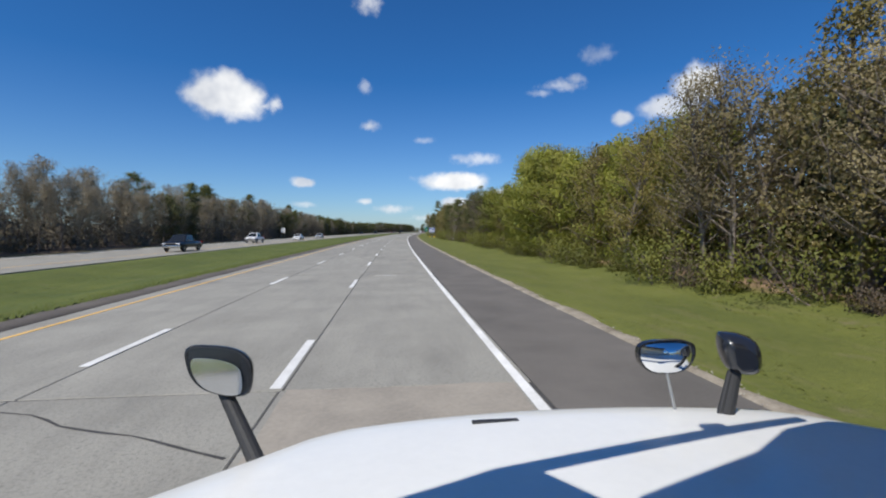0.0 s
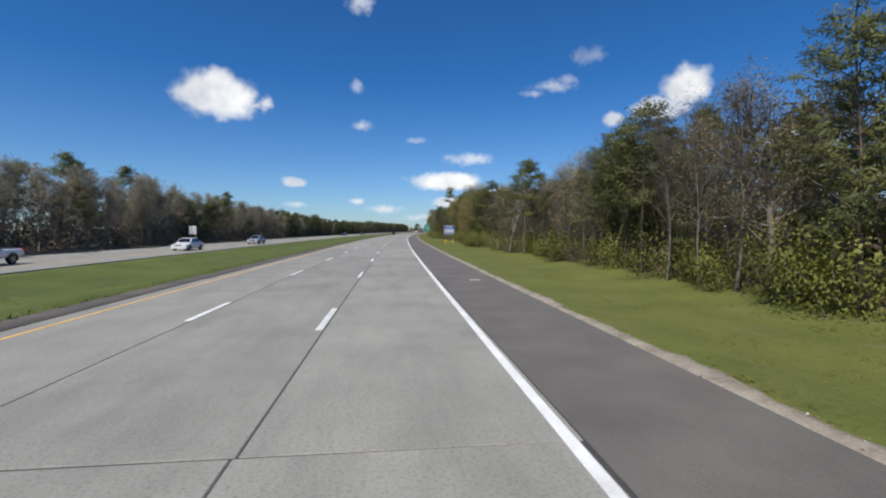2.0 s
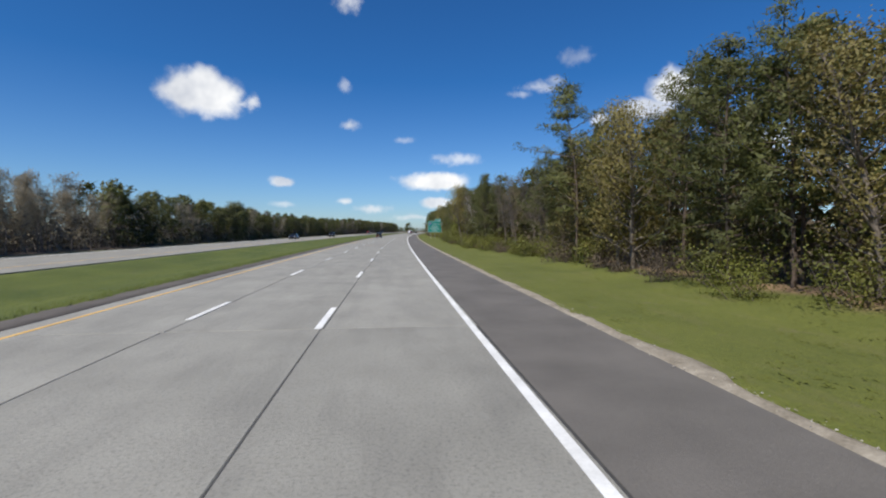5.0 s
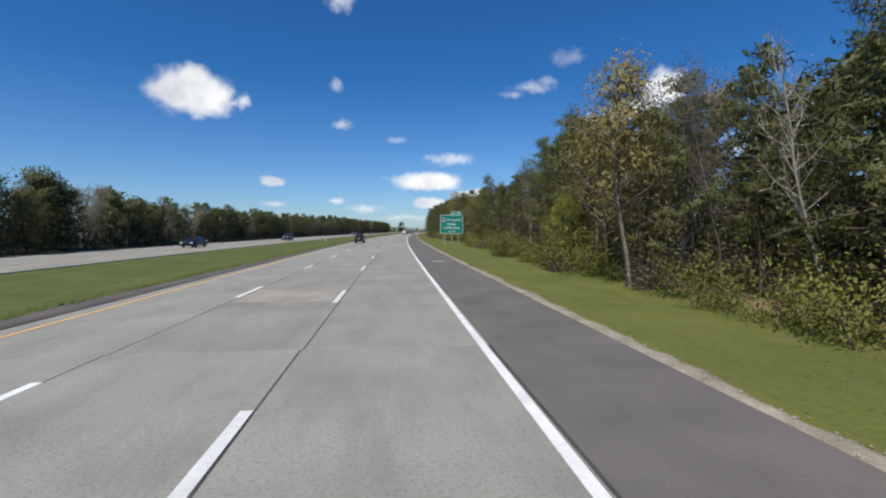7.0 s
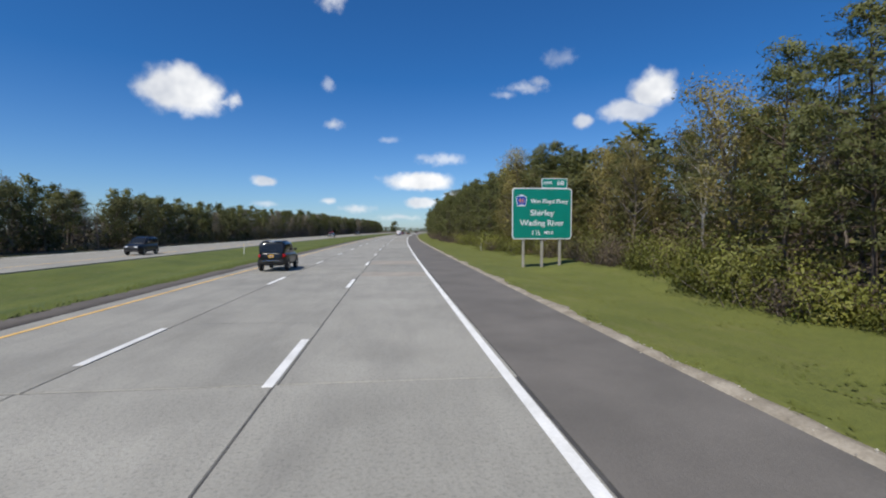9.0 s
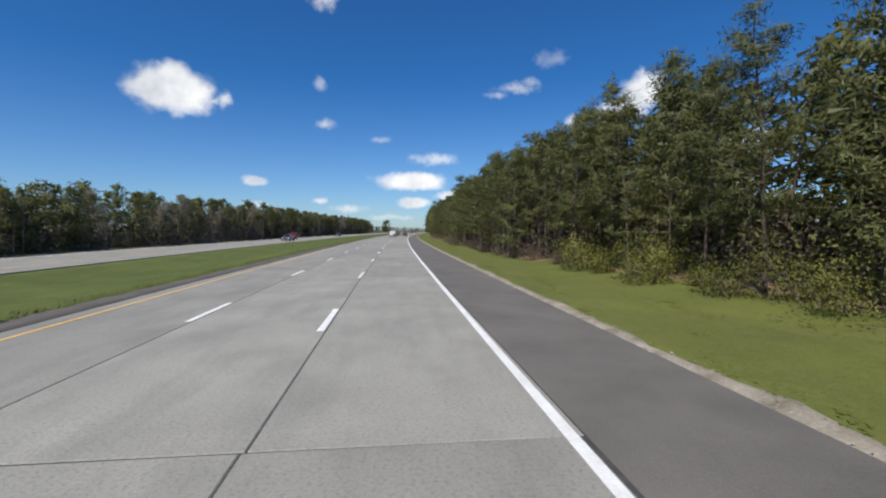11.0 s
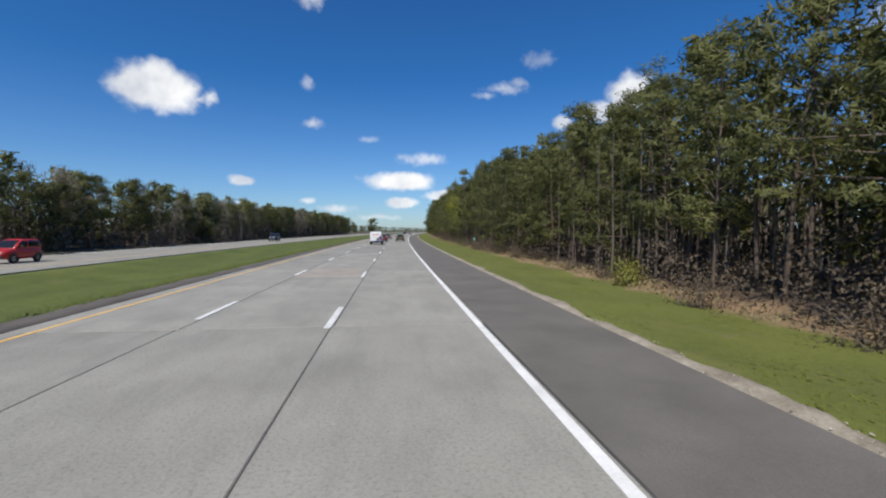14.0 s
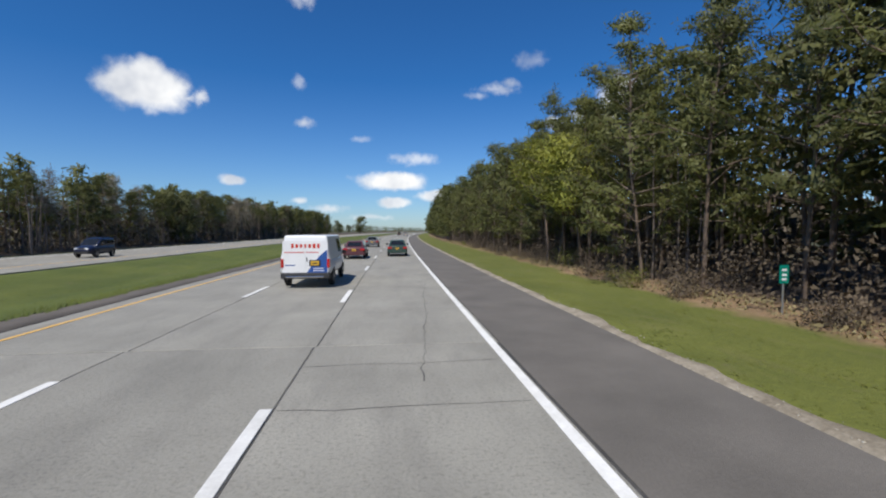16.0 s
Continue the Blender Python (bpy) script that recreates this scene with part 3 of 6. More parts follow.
ROW = "trees along the highway"
KINDS = {
    "pine": [(pine_meshes(h, b, w), "dark green pitch pine with rugged brown trunk") for h, b, w in ((12.5, 0.16, 3.2), (14.0, 0.24, 3.4), (11.0, 0.12, 3.0), (13.0, 0.3, 3.1))],
    "tallpine": [(pine_meshes(h, b, w), "tall pitch pine with bare lower trunk and dark green crown") for h, b, w in ((13.0, 0.24, 3.1), (14.0, 0.30, 3.3), (12.5, 0.17, 3.0))],
    "openpine": [(pine_meshes(10.0, 0.46, 2.5, 30, 8, 0.086, 1.7), "tall pitch pine with open layered crown and bare lower trunk")],
    "green": [(broad_meshes(h, LEAF_GREEN, BARK, 42, 180, w, 0.078, 0.04, 0.85), "leafy tree with fresh yellow-green spring leaves") for h, w in ((9.5, 3.0), (11.0, 3.2))],
    "highgreen": [(broad_meshes(h, LEAF_GREEN, BARK, 36, 170, 3.0, 0.085, 0.45, 0.85), "tree with fresh yellow-green leaves high among pines") for h in (10.5,)],
    "olive": [(broad_meshes(h, LEAF_OLIVE, PALE_BARK, 38, 110, w, 0.07, 0.12, 0.95), "budding tree with thin olive-brown spring leaves") for h, w in ((11.0, 2.8), (12.5, 3.0))],
    "higholive": [(broad_meshes(10.5, LEAF_OLIVE, PALE_BARK, 34, 110, 2.5, 0.068, 0.42, 0.9), "budding olive tree with a pale clear trunk")],
    "tan": [(broad_meshes(h, LEAF_TAN, PALE_BARK, 38, 84, w, 0.058, 0.2, 1.0), "budding tree with sparse tan catkins and pale trunk") for h, w in ((12.0, 2.7), (13.0, 2.9))],
    "bare": [(bare_meshes(h, TWIG_TIPS, 15, 26, False, 0.075), "nearly bare grey tree with fine upright twigs") for h in (11.5, 13.0, 10.0)],
    "dead": [(bare_meshes(9.0, DEAD_WOOD, 2, 20, False, 0.06, DEAD_WOOD), "bleached dead tree standing at the edge of the wood")],
    "shrub": [(shrub_meshes(h, w, LEAF_SHRUB, 2100, 0.062), "low green shrub at the edge of the wood") for h, w in ((1.8, 1.6), (2.6, 2.0))],
    "tallshrub": [(shrub_meshes(h, w, LEAF_SHRUB, 3200, 0.08), "tall fresh green shrub at the edge of the wood") for h, w in ((3.6, 2.4), (4.0, 2.7))],
    "scrub": [(shrub_meshes(h, w, BUSH_BROWN, 1300, 0.062), "brown scrub at the edge of the wood") for h, w in ((1.5, 1.5), (2.2, 1.8))],
    "plainpine": [(pine_meshes(h, b, 3.0, 9, 6, 0.15, 1.45), "dark green pitch pine farther along the wood") for h, b in ((12.5, 0.2), (13.5, 0.26))],
    "farpine": [(pine_meshes(h, b, 2.4, 11, 6, 0.14, 1.25), "dark green pitch pine in the wood across the highway") for h, b in ((10.0, 0.42), (11.0, 0.5), (8.8, 0.32))],
    "fargreen": [(broad_meshes(h, LEAF_DEEP, BARK, 22, 110, 2.6, 0.12, 0.06, 0.95), "small green tree in the wood across the highway") for h in (7.5, 9.0)],
    "farbare": [(bare_meshes(h, PALE_TIPS, 16, 20, True, 0.15), "bare grey tree in the wood across the highway") for h in (8.5, 9.5)],
}
# plainer trees for the depth of the wood
DEEP = {
    "pine": [pine_meshes(h, b, 3.2, 5, 5, 0.22, 1.4, True) for h, b in ((13.0, 0.2), (12.0, 0.3))],
    "tallpine": [pine_meshes(h, b, 3.1, 5, 5, 0.22, 1.4, True) for h, b in ((13.0, 0.36), (12.0, 0.32))],
    "green": [broad_meshes(10.5, LEAF_GREEN, BARK, 20, 84, 3.0, 0.14, 0.1, 0.95, True)],
    "olive": [broad_meshes(11.5, LEAF_OLIVE, PALE_BARK, 20, 84, 2.8, 0.1, 0.1, 0.95, True)],
    "tan": [broad_meshes(12.5, LEAF_TAN, PALE_BARK, 20, 74, 2.8, 0.085, 0.2, 0.95, True)],
    "bare": [bare_meshes(12.0, TWIG_TIPS, 12, 16, True, 0.12)],
    "low": [pine_meshes(h, b, 2.9, 3, 4, 0.32, 1.5, True) for h, b in ((10.0, 0.15), (11.0, 0.25), (9.0, 0.12))],
    "plainpine": [pine_meshes(12.5, 0.25, 3.0, 4, 5, 0.26, 1.4, True)],
    "lowbare": [bare_meshes(9.0, TWIG_TIPS, 9, 11, True, 0.2)],
    "palebare": [bare_meshes(9.0, PALE_TIPS, 14, 13, True, 0.19)],
    "lowgreen": [broad_meshes(8.0, LEAF_DEEP, BARK, 14, 50, 2.8, 0.23, 0.08, 1.0, True)],
}
NAMES = {"dead": "dead_tree", "higholive": "budding_tree", "highgreen": "leafy_tree", "openpine": "pine_tree", "pine": "pine_tree", "plainpine": "pine_tree", "tallpine": "pine_tree", "green": "leafy_tree", "olive": "budding_tree", "tan": "budding_tree", "bare": "bare_tree", "shrub": "shrub", "scrub": "shrub", "tallshrub": "shrub",
         "farpine": "pine_tree", "fargreen": "leafy_tree", "farbare": "bare_tree"}


def standing(s, u, size):
    return along(s, u, lie(u) - 0.03, rng.uniform(0, 360)) @ Matrix.Diagonal((size * rng.uniform(0.9, 1.1), size * rng.uniform(0.9, 1.1), size, 1))


def plant(kind, s, u, size=1.0):
    k = int(rng.integers(0, len(KINDS[kind])))
    (trunk_mesh, crown_mesh), label = KINDS[kind][k]
    category = "shrub" if kind in ("shrub", "scrub", "tallshrub") else "tree"
    ob = tree_thing(NAMES[kind], trunk_mesh, crown_mesh, label, category, "shrubs along the highway" if category == "shrub" else ROW)
    ob.matrix_world = standing(s, u, size / max(v.co.z for v in crown_mesh.vertices) if size > 3 else size)
    return ob


def soup(name, pieces, label, category):
    """Many meshes with their poses joined into one object of kind stuff."""
    verts, loops, starts, mats, slots, turned = [], [], [], [], [], []
    cache, v0, l0 = {}, 0, 0
    for me, m in pieces:
        if me.name not in cache:
            co = np.empty(len(me.vertices) * 3)
            me.vertices.foreach_get("co", co)
            vi = np.empty(len(me.loops), dtype=np.int64)
            me.loops.foreach_get("vertex_index", vi)
            ls = np.empty(len(me.polygons), dtype=np.int64)
            me.polygons.foreach_get("loop_start", ls)
            if me.materials[0] not in slots:
                slots.append(me.materials[0])
            cache[me.name] = (co.reshape(-1, 3), vi, ls, slots.index(me.materials[0]))
        co, vi, ls, slot = cache[me.name]
        a = np.array(m)
        verts.append(co @ a[:3, :3].T + a[:3, 3])
        if me.name in LEAF_NORMALS:
            q = LEAF_NORMALS[me.name] @ a[:3, :3].T
            turned.append(q / np.linalg.norm(q, axis=1)[:, None])
        else:
            turned.append(np.zeros_like(co))
        loops.append(vi + v0)
        starts.append(ls + l0)
        mats.append(np.full(len(ls), slot))
        v0 += len(co)
        l0 += len(vi)
    me = bpy.data.meshes.new(name)
    v, l, st, mi = (np.concatenate(x) for x in (verts, loops, starts, mats))
    me.vertices.add(len(v))
    me.vertices.foreach_set("co", v.ravel())
    me.loops.add(len(l))
    me.loops.foreach_set("vertex_index", l)
    me.polygons.add(len(st))
    me.polygons.foreach_set("loop_start", st)
    for one in slots:
        me.materials.append(one)
    me.polygons.foreach_set("material_index", mi)
    me.polygons.foreach_set("use_smooth", [True] * len(st))
    me.update()
    me.normals_split_custom_set_from_vertices(np.concatenate(turned).tolist())
    return tagged(new(name, me), label, category, kind="stuff")


# kinds of the near wood by stretches of the road: from, to, weights
ZONES = [
    (-10, 24, 10.2, {"tan": 7, "olive": 1}), (24, 41, 9.8, {"green": 5, "olive": 2}), (41, 48, 10.2, {"green": 1}), (48, 65, 8.2, {"green": 4, "olive": 1}),
    (65, 72, 8.8, {"bare": 2, "pine": 3}), (72, 78, 8.6, {"bare": 5, "tan": 1}), (78, 84, 8.8, {"pine": 3, "bare": 2}), (84, 88, 9.3, {"pine": 1}), (88, 97, 9.4, {"bare": 3, "tan": 2}), (97, 104, 7.8, {"bare": 3, "tan": 2}),
    (104, 112, 8.6, {"bare": 3, "tan": 2}), (112, 126, 8.8, {"bare": 5, "tan": 1, "olive": 1}), (126, 132, 8.8, {"bare": 3, "tan": 1}), (132, 136, 9.2, {"pine": 1}),
    (136, 150, 10.4, {"olive": 4, "tan": 1}), (150, 158, 9.6, {"olive": 3, "tan": 1, "bare": 1}), (158, 167, 11.6, {"pine": 3, "olive": 1}), (167, 178, 10.4, {"olive": 2, "pine": 2}),
    (178, 188, 9.8, {"pine": 3, "olive": 2, "bare": 1}), (188, 204, 9.8, {"bare": 6, "tan": 1, "pine": 1}), (204, 216, 9.0, {"bare": 1, "tan": 1, "pine": 3}), (216, 228, 9.2, {"pine": 3, "bare": 2, "tan": 1}), (228, 240, 10.8, {"pine": 4, "bare": 1}),
    (240, 250, 10.2, {"bare": 2, "tallpine": 4, "tan": 1}), (250, 262, 9.6, {"tallpine": 4, "bare": 3}), (262, 272, 8.8, {"tallpine": 3, "bare": 3}), (272, 296, 8.8, {"pine": 4, "tallpine": 1, "bare": 2, "olive": 2}), (296, 345, 11.0, {"pine": 7, "olive": 1}),
    (345, 380, 11.8, {"pine": 12, "tallpine": 2}), (380, 412, 11.8, {"tallpine": 7, "pine": 6}), (412, 430, 11.3, {"tallpine": 7, "pine": 6}), (430, 455, 11.2, {"tallpine": 2, "pine": 5}), (455, 496, 13.0, {"tallpine": 5, "pine": 5}), (496, 560, 13.0, {"plainpine": 1}),
]


def pick(weights):
    keys = list(weights)
    w = np.array([weights[k] for k in keys], dtype=float)
    return keys[int(rng.choice(len(keys), p=w / w.sum()))]


deep = []


def deepen(kind, s, u, size):
    pair = DEEP[kind][int(rng.integers(0, len(DEEP[kind])))]
    m = standing(s, u, size / max(v.co.z for v in pair[1].vertices) if size > 3 else size)
    for me in pair:
        if me is not None:
            deep.append((me, m))


for a, b, high, weights in ZONES:
    s = a
    while s < b:
        plant(pick(weights), s + rng.uniform(-0.8, 0.8), wood_edge(s) + (4.4 if 274 < s < 286 else 1.6) + rng.uniform(-0.7, 1.1), high * rng.uniform(0.86, 1.04))
        s += rng.uniform(2.6, 3.8) if s < 345 else rng.uniform(2.8, 4.0)
    for row, gap, grow in ((4.4, 2.3 if a > 340 else 2.8 if "bare" in weights or "tan" in weights else 3.5, 1.0),):
        s = a
        while s < b:
            deepen(pick(weights), s + rng.uniform(-1, 1), wood_edge(s) + row + rng.uniform(-1.2, 1.2), high * grow * rng.uniform(0.88, 1.05))
            s += gap * rng.uniform(0.75, 1.25)
    for row, gap in ((8.4, 3.3), (14.0, 5.6)):
        s = a
        while s < b:
            deepen(pick({"low": 4, "lowgreen": 1.5 if s < 345 else 0.01, "lowbare": 3 if s < 300 else 0.5}), s + rng.uniform(-1, 1), wood_edge(s) + row + rng.uniform(-1.2, 1.2), high * 1.05 * rng.uniform(0.85, 1.05))
            s += gap * rng.uniform(0.75, 1.25)
# single plants that stand out at the edge of the wood
for kind, s, u, high in (
        ("pine", 68.5, 13.0, 9.3), ("bare", 73.0, 12.8, 9.0), ("bare", 75.5, 13.0, 8.8), ("bare", 77.5, 12.8, 8.6), ("tallshrub", 70.4, 12.9, 3.5), ("openpine", 80.5, 13.2, 9.3), ("openpine", 83.0, 13.6, 9.0), ("green", 44.5, 14.0, 10.8), ("green", 47.0, 14.4, 10.4), ("tallshrub", 91.0, 13.0, 3.3), ("pine", 85.5, 14.0, 9.6),
        ("openpine", 116.0, 13.0, 9.2), ("openpine", 102.0, 12.8, 9.8), ("openpine", 98.8, 13.0, 9.3), ("dead", 106.5, 12.4, 7.6), ("pine", 109.0, 13.0, 8.8), ("pine", 134.0, 13.6, 9.4), ("olive", 139.0, 13.6, 10.6), ("olive", 143.5, 13.4, 10.4),
        ("pine", 175.0, 13.4, 14.2), ("tallshrub", 124.0, 12.2, 3.3), ("tallshrub", 127.0, 12.0, 3.5), ("tallshrub", 130.0, 12.2, 3.3), ("tallshrub", 134.5, 12.4, 3.1), ("tallshrub", 138.5, 12.6, 3.1),
        ("higholive", 219.0, 10.9, 10.6), ("olive", 225.0, 12.6, 9.2), ("green", 227.4, 11.3, 5.1), ("green", 229.6, 11.6, 4.6), ("pine", 209.0, 12.6, 10.2), ("pine", 206.0, 13.0, 10.4), ("dead", 211.0, 12.6, 8.0), ("bare", 215.0, 12.4, 9.4),
        ("tallshrub", 228.4, 11.6, 3.2), ("pine", 231.0, 12.2, 11.6), ("pine", 236.0, 12.8, 10.4),
        ("tallshrub", 243.4, 10.9, 0.8), ("tallshrub", 246.0, 11.2, 0.7), ("dead", 279.6, 17.0, 9.2), ("pine", 270.0, 13.2, 8.8), ("pine", 266.0, 13.4, 9.0), ("pine", 259.0, 13.0, 10.2),
        ("farbare", 128.0, -37.5, 10.8), ("farbare", 131.5, -38.5, 11.2), ("farbare", 133.6, -38.6, 11.0), ("farpine", 74.0, -39.0, 11.2), ("farpine", 93.0, -39.5, 11.6), ("farpine", 99.0, -39.5, 11.4), ("farpine", 134.0, -43.0, 12.6), ("farpine", 176.0, -42.0, 12.0), ("fargreen", 824.0, -45.0, 14.0), ("fargreen", 760.0, -48.0, 9.0), ("farbare", 139.0, -38.0, 11.4), ("farbare", 143.5, -37.4, 11.0), ("farbare", 152.0, -38.0, 10.0), ("farpine", 146.0, -58.0, 16.5), ("farpine", 151.0, -60.0, 16.0), ("fargreen", 253.0, -37.6, 9.2)):
    plant(kind, s, u, high)
s = 262.0
while s < 296:
    plant("shrub" if rng.random() < 0.5 else "scrub", s, wood_edge(s) - 0.4 + rng.uniform(-0.4, 0.5), rng.uniform(0.7, 0.95))
    s += rng.uniform(1.2, 1.9)
plant("highgreen", 487.0, 11.6, 10.2)
plant("highgreen", 490.5, 12.0, 10.6)
plant("highgreen", 484.5, 12.4, 8.8)
s = 0.0
while s < 540:
    brown = 0.85 if s > 345 else (0.1 if s < 70 or 262 < s < 300 else 0.3)
    plant("scrub" if rng.random() < brown else "shrub", s, wood_edge(s) + 0.35 + rng.uniform(-0.5, 1.0), rng.uniform(0.6, 1.2) * (0.7 if s > 345 else 1.0))
    s += rng.uniform(1.9, 3.3) if s < 345 else rng.uniform(3.0, 6.5)
# the wood farther on
s = 560.0
while s < 1500:
    for row in (12.5, 17.0):
        deepen("low", s + rng.uniform(-1.5, 1.5), row + rng.uniform(-1, 1), rng.uniform(1.1, 1.35))
    s += 3.6 + (s - 560) * 0.012
thin_stems = shape("thin_stems", *tubes([bough((rng.normal(0, 1.1), rng.normal(0, 1.0), -0.2), (0, 0, 1), rng.uniform(6.0, 8.0), rng.uniform(0.045, 0.09), 0.1, 4, 0.04) for _ in range(5)], 4), TWIGS, True)
for _ in range(130):
    s = rng.uniform(240, 262) if rng.random() < 0.1 else rng.uniform(345, 560)
    deep.append((thin_stems, standing(s, wood_edge(s) + rng.uniform(2.6, 7.0), rng.uniform(0.85, 1.15) * (0.75 if s < 300 else 1.0))))
soup("near_woodland", deep, "dense mixed wood of pines and budding trees behind the verge", "woodland")
# the wood across the highway
def far_high(s):
    """Usual height of the trees there."""
    return float(np.interp(s, [30, 140, 190, 230, 280, 350, 400, 450, 672, 690, 900], [9.3, 9.0, 8.2, 7.9, 7.3, 7.2, 8.0, 9.0, 9.6, 5.6, 6.6]))


deep.clear()
s = 30.0
while s < 590:
    kind = pick({"farpine": 0.9, "farbare": 8, "fargreen": 0.8} if s < 205 else {"farpine": 5, "farbare": 1.2 if s < 370 else 2.5, "fargreen": 3.0 if s < 370 else 0.3})
    plant(kind, s, -36.4 + rng.uniform(-0.9, 0.7), far_high(s) * rng.uniform(0.82, 1.1) * (0.92 if kind == "fargreen" else 1.0))
    s += rng.uniform(2.0, 2.9)
s = 30.0
while s < 1600:
    for row in (-36.6, -39.6):
        if (row == -36.6 and s < 590) or (row < -39 and s > 800):
            continue
        kind = pick({"low": 5, "lowbare": 1.5, "lowgreen": 1.5 if s < 330 else 0.7} if s > 205 else {"palebare": 9, "low": 1})
        deepen(kind, s + rng.uniform(-1.5, 1.5), row - min(26.0, max(0.0, s - 672) * 0.25) + rng.uniform(-1.0, 1.0), far_high(s) * 1.06 * rng.uniform(0.85, 1.1))
    s += rng.uniform(2.3, 3.3) + max(0, s - 590) * 0.01
stems = shape("stems", *tubes([bough((rng.normal(0, 1.2), rng.normal(0, 1.0), -0.2), (0, 0, 1), rng.uniform(5.5, 7.5), rng.uniform(0.06, 0.1), 0.1, 4, 0.04) for _ in range(6)], 3), TWIGS, True)
for _ in range(250):
    s = 640 - 600 * rng.random() ** 1.7
    deep.append((stems, standing(s, rng.uniform(-39.0, -36.0), rng.uniform(0.7, 0.95) if s < 400 else rng.uniform(0.9, 1.15))))
soup("far_woodland", deep, "dense wood of pines and bare trees across the highway", "woodland")


def thicket(name, mat, s0, s1, u0, u1, count, size, top, label):
    """Undergrowth: low leaves massed into uneven mounds."""
    spots, outs = [], []
    while len(spots) < count:
        s, u = rng.uniform(s0, s1), rng.uniform(u0, u1)
        u = u + wood_edge(s) if u > 0 else u
        h = top * max(0.12, 0.55 + 0.9 * noise.noise((s * 0.16, u * 0.3, 11.0)))
        for _ in range(12):
            d = rng.normal(0, 1, 3)
            q = rng.random() ** 0.8
            spots.append(P(s + d[0] * 0.45, u + d[1] * 0.35, lie(u) + h * q))
            outs.append((d[1] * 0.4 - (0.4 if u > 0 else -0.4), d[0] * 0.5, 0.3 + q * 0.5))
    tagged(new(name, leaves(name, spots, size, mat, outs, 0.0, 0.95)), label, "undergrowth", kind="stuff")


thicket("undergrowth_near", BUSH_BROWN, -5, 345, 2.4, 10.0, 40000, 0.13, 5.0, "brown leafless undergrowth inside the wood")
thicket("undergrowth_pines", BUSH_BROWN, 345, 560, 0.9, 7.0, 44000, 0.095, 3.2, "dim brown undergrowth under the pines")
# shade between the trunks, put in as dark-coloured brush
thicket("undergrowth_pines_deep", SHADE_BRUSH, 340, 640, 9.0, 17.0, 16000, 0.42, 11.0, "brush coloured dark as shade in the depth of the pine wood")
thicket("dry_bank", LEAF_TAN, 408, 560, 0.05, 1.6, 9500, 0.075, 0.3, "tan dry grass and fallen leaves along the bank")
thicket("undergrowth_green", LEAF_SHRUB, -5, 345, 1.8, 8.0, 16000, 0.10, 3.0, "green undergrowth inside the wood")
thicket("undergrowth_deep", BUSH_BROWN, -20, 700, 17.0, 23.0, 46000, 0.56, 7.0, "dim brown and olive depth of the wood")
thicket("undergrowth_across", GREY_BRUSH, 25, 640, -40.5, -35.2, 64000, 0.185, 6.0, "grey-brown undergrowth in the wood across the highway")
thicket("undergrowth_twigs", PALE_TIPS, 25, 205, -41.0, -36.2, 20000, 0.19, 8.4, "grey budding twigs massed across the highway")
thicket("undergrowth_fringe", LEAF_DEEP, 205, 400, -36.6, -34.9, 16000, 0.12, 3.0, "olive and brown brush along the far road edge")
thicket("undergrowth_beyond", SHADE_BRUSH, 25, 420, -48.0, -42.0, 26000, 0.42, 4.8, "brush coloured dark as shade in the wood across the highway")
thicket("undergrowth_distant", BUSH_BROWN, 420, 676, -48.0, -42.0, 22000, 0.5, 6.2, "dim depth of the wood farther along the highway")


def grass(name, n, mat, label, median, strip=0.0):
    s = rng.uniform(2, 540, n)
    edge = np.array([wood_edge(x) for x in s])
    u = -20.6 + 10.45 * (1 - rng.random(n) ** 1.6) if median else 5.05 + (edge - 5.0) * rng.random(n) ** 1.25
    if strip:
        clump = np.array([noise.noise((x * 0.45, 3.0, 0)) * 0.22 + noise.noise((x * 1.7, 8.0, 0)) * 0.14 for x in s])
        u = -10.16 + clump - strip * rng.random(n) ** 1.5 + 0.08
    a = s / R
    base = np.stack([R - (R - u) * np.cos(a), (R - u) * np.sin(a), np.array([lie(x) for x in u]) - 0.02], axis=1)
    if strip:
        base[:, 2] = np.maximum(base[:, 2], -0.05)
    base[:, 2] += np.array([0.05 * noise.noise((p * 0.35, q * 0.6, 3.0)) + 0.02 * noise.noise((p * 1.3, q * 1.7, 7.0)) for p, q in zip(s, u)])
    rough = np.where((u > -11.0) & median, 1.7, 1.0)[:, None] * (2.0 if strip else 1.0)
    verts = []
    for _ in range(3):
        lean = rng.uniform(-1.1, 1.1, n)
        cross = np.stack([np.sin(lean), np.cos(lean), lean * 0], axis=1)
        way = np.stack([-cross[:, 1], cross[:, 0], lean * 0], axis=1)
        foot = base + rng.normal(0, 0.08, (n, 3)) * (1, 1, 0)
        tip = foot + cross * rng.uniform(0.05, 0.12, (n, 1)) + np.array([0, 0, 1]) * rng.uniform(0.02, 0.06, (n, 1)) * rough
        verts.append(np.stack([foot + way * 0.04, foot - way * 0.04, tip], axis=1).reshape(-1, 3))
    v = np.concatenate(verts)
    me = bpy.data.meshes.new(name)
    me.vertices.add(len(v))
    me.vertices.foreach_set("co", v.ravel())
    me.loops.add(len(v))
    me.loops.foreach_set("vertex_index", np.arange(len(v)))
    me.polygons.add(len(v) // 3)
    me.polygons.foreach_set("loop_start", np.arange(len(v) // 3) * 3)
    me.materials.append(mat)
    me.polygons.foreach_set("use_smooth", [True] * (len(v) // 3))
    me.update()
    me.normals_split_custom_set_from_vertices([(0.0, 0.0, 1.0)] * len(v))
    tagged(new(name, me), label, "grass", kind="stuff")


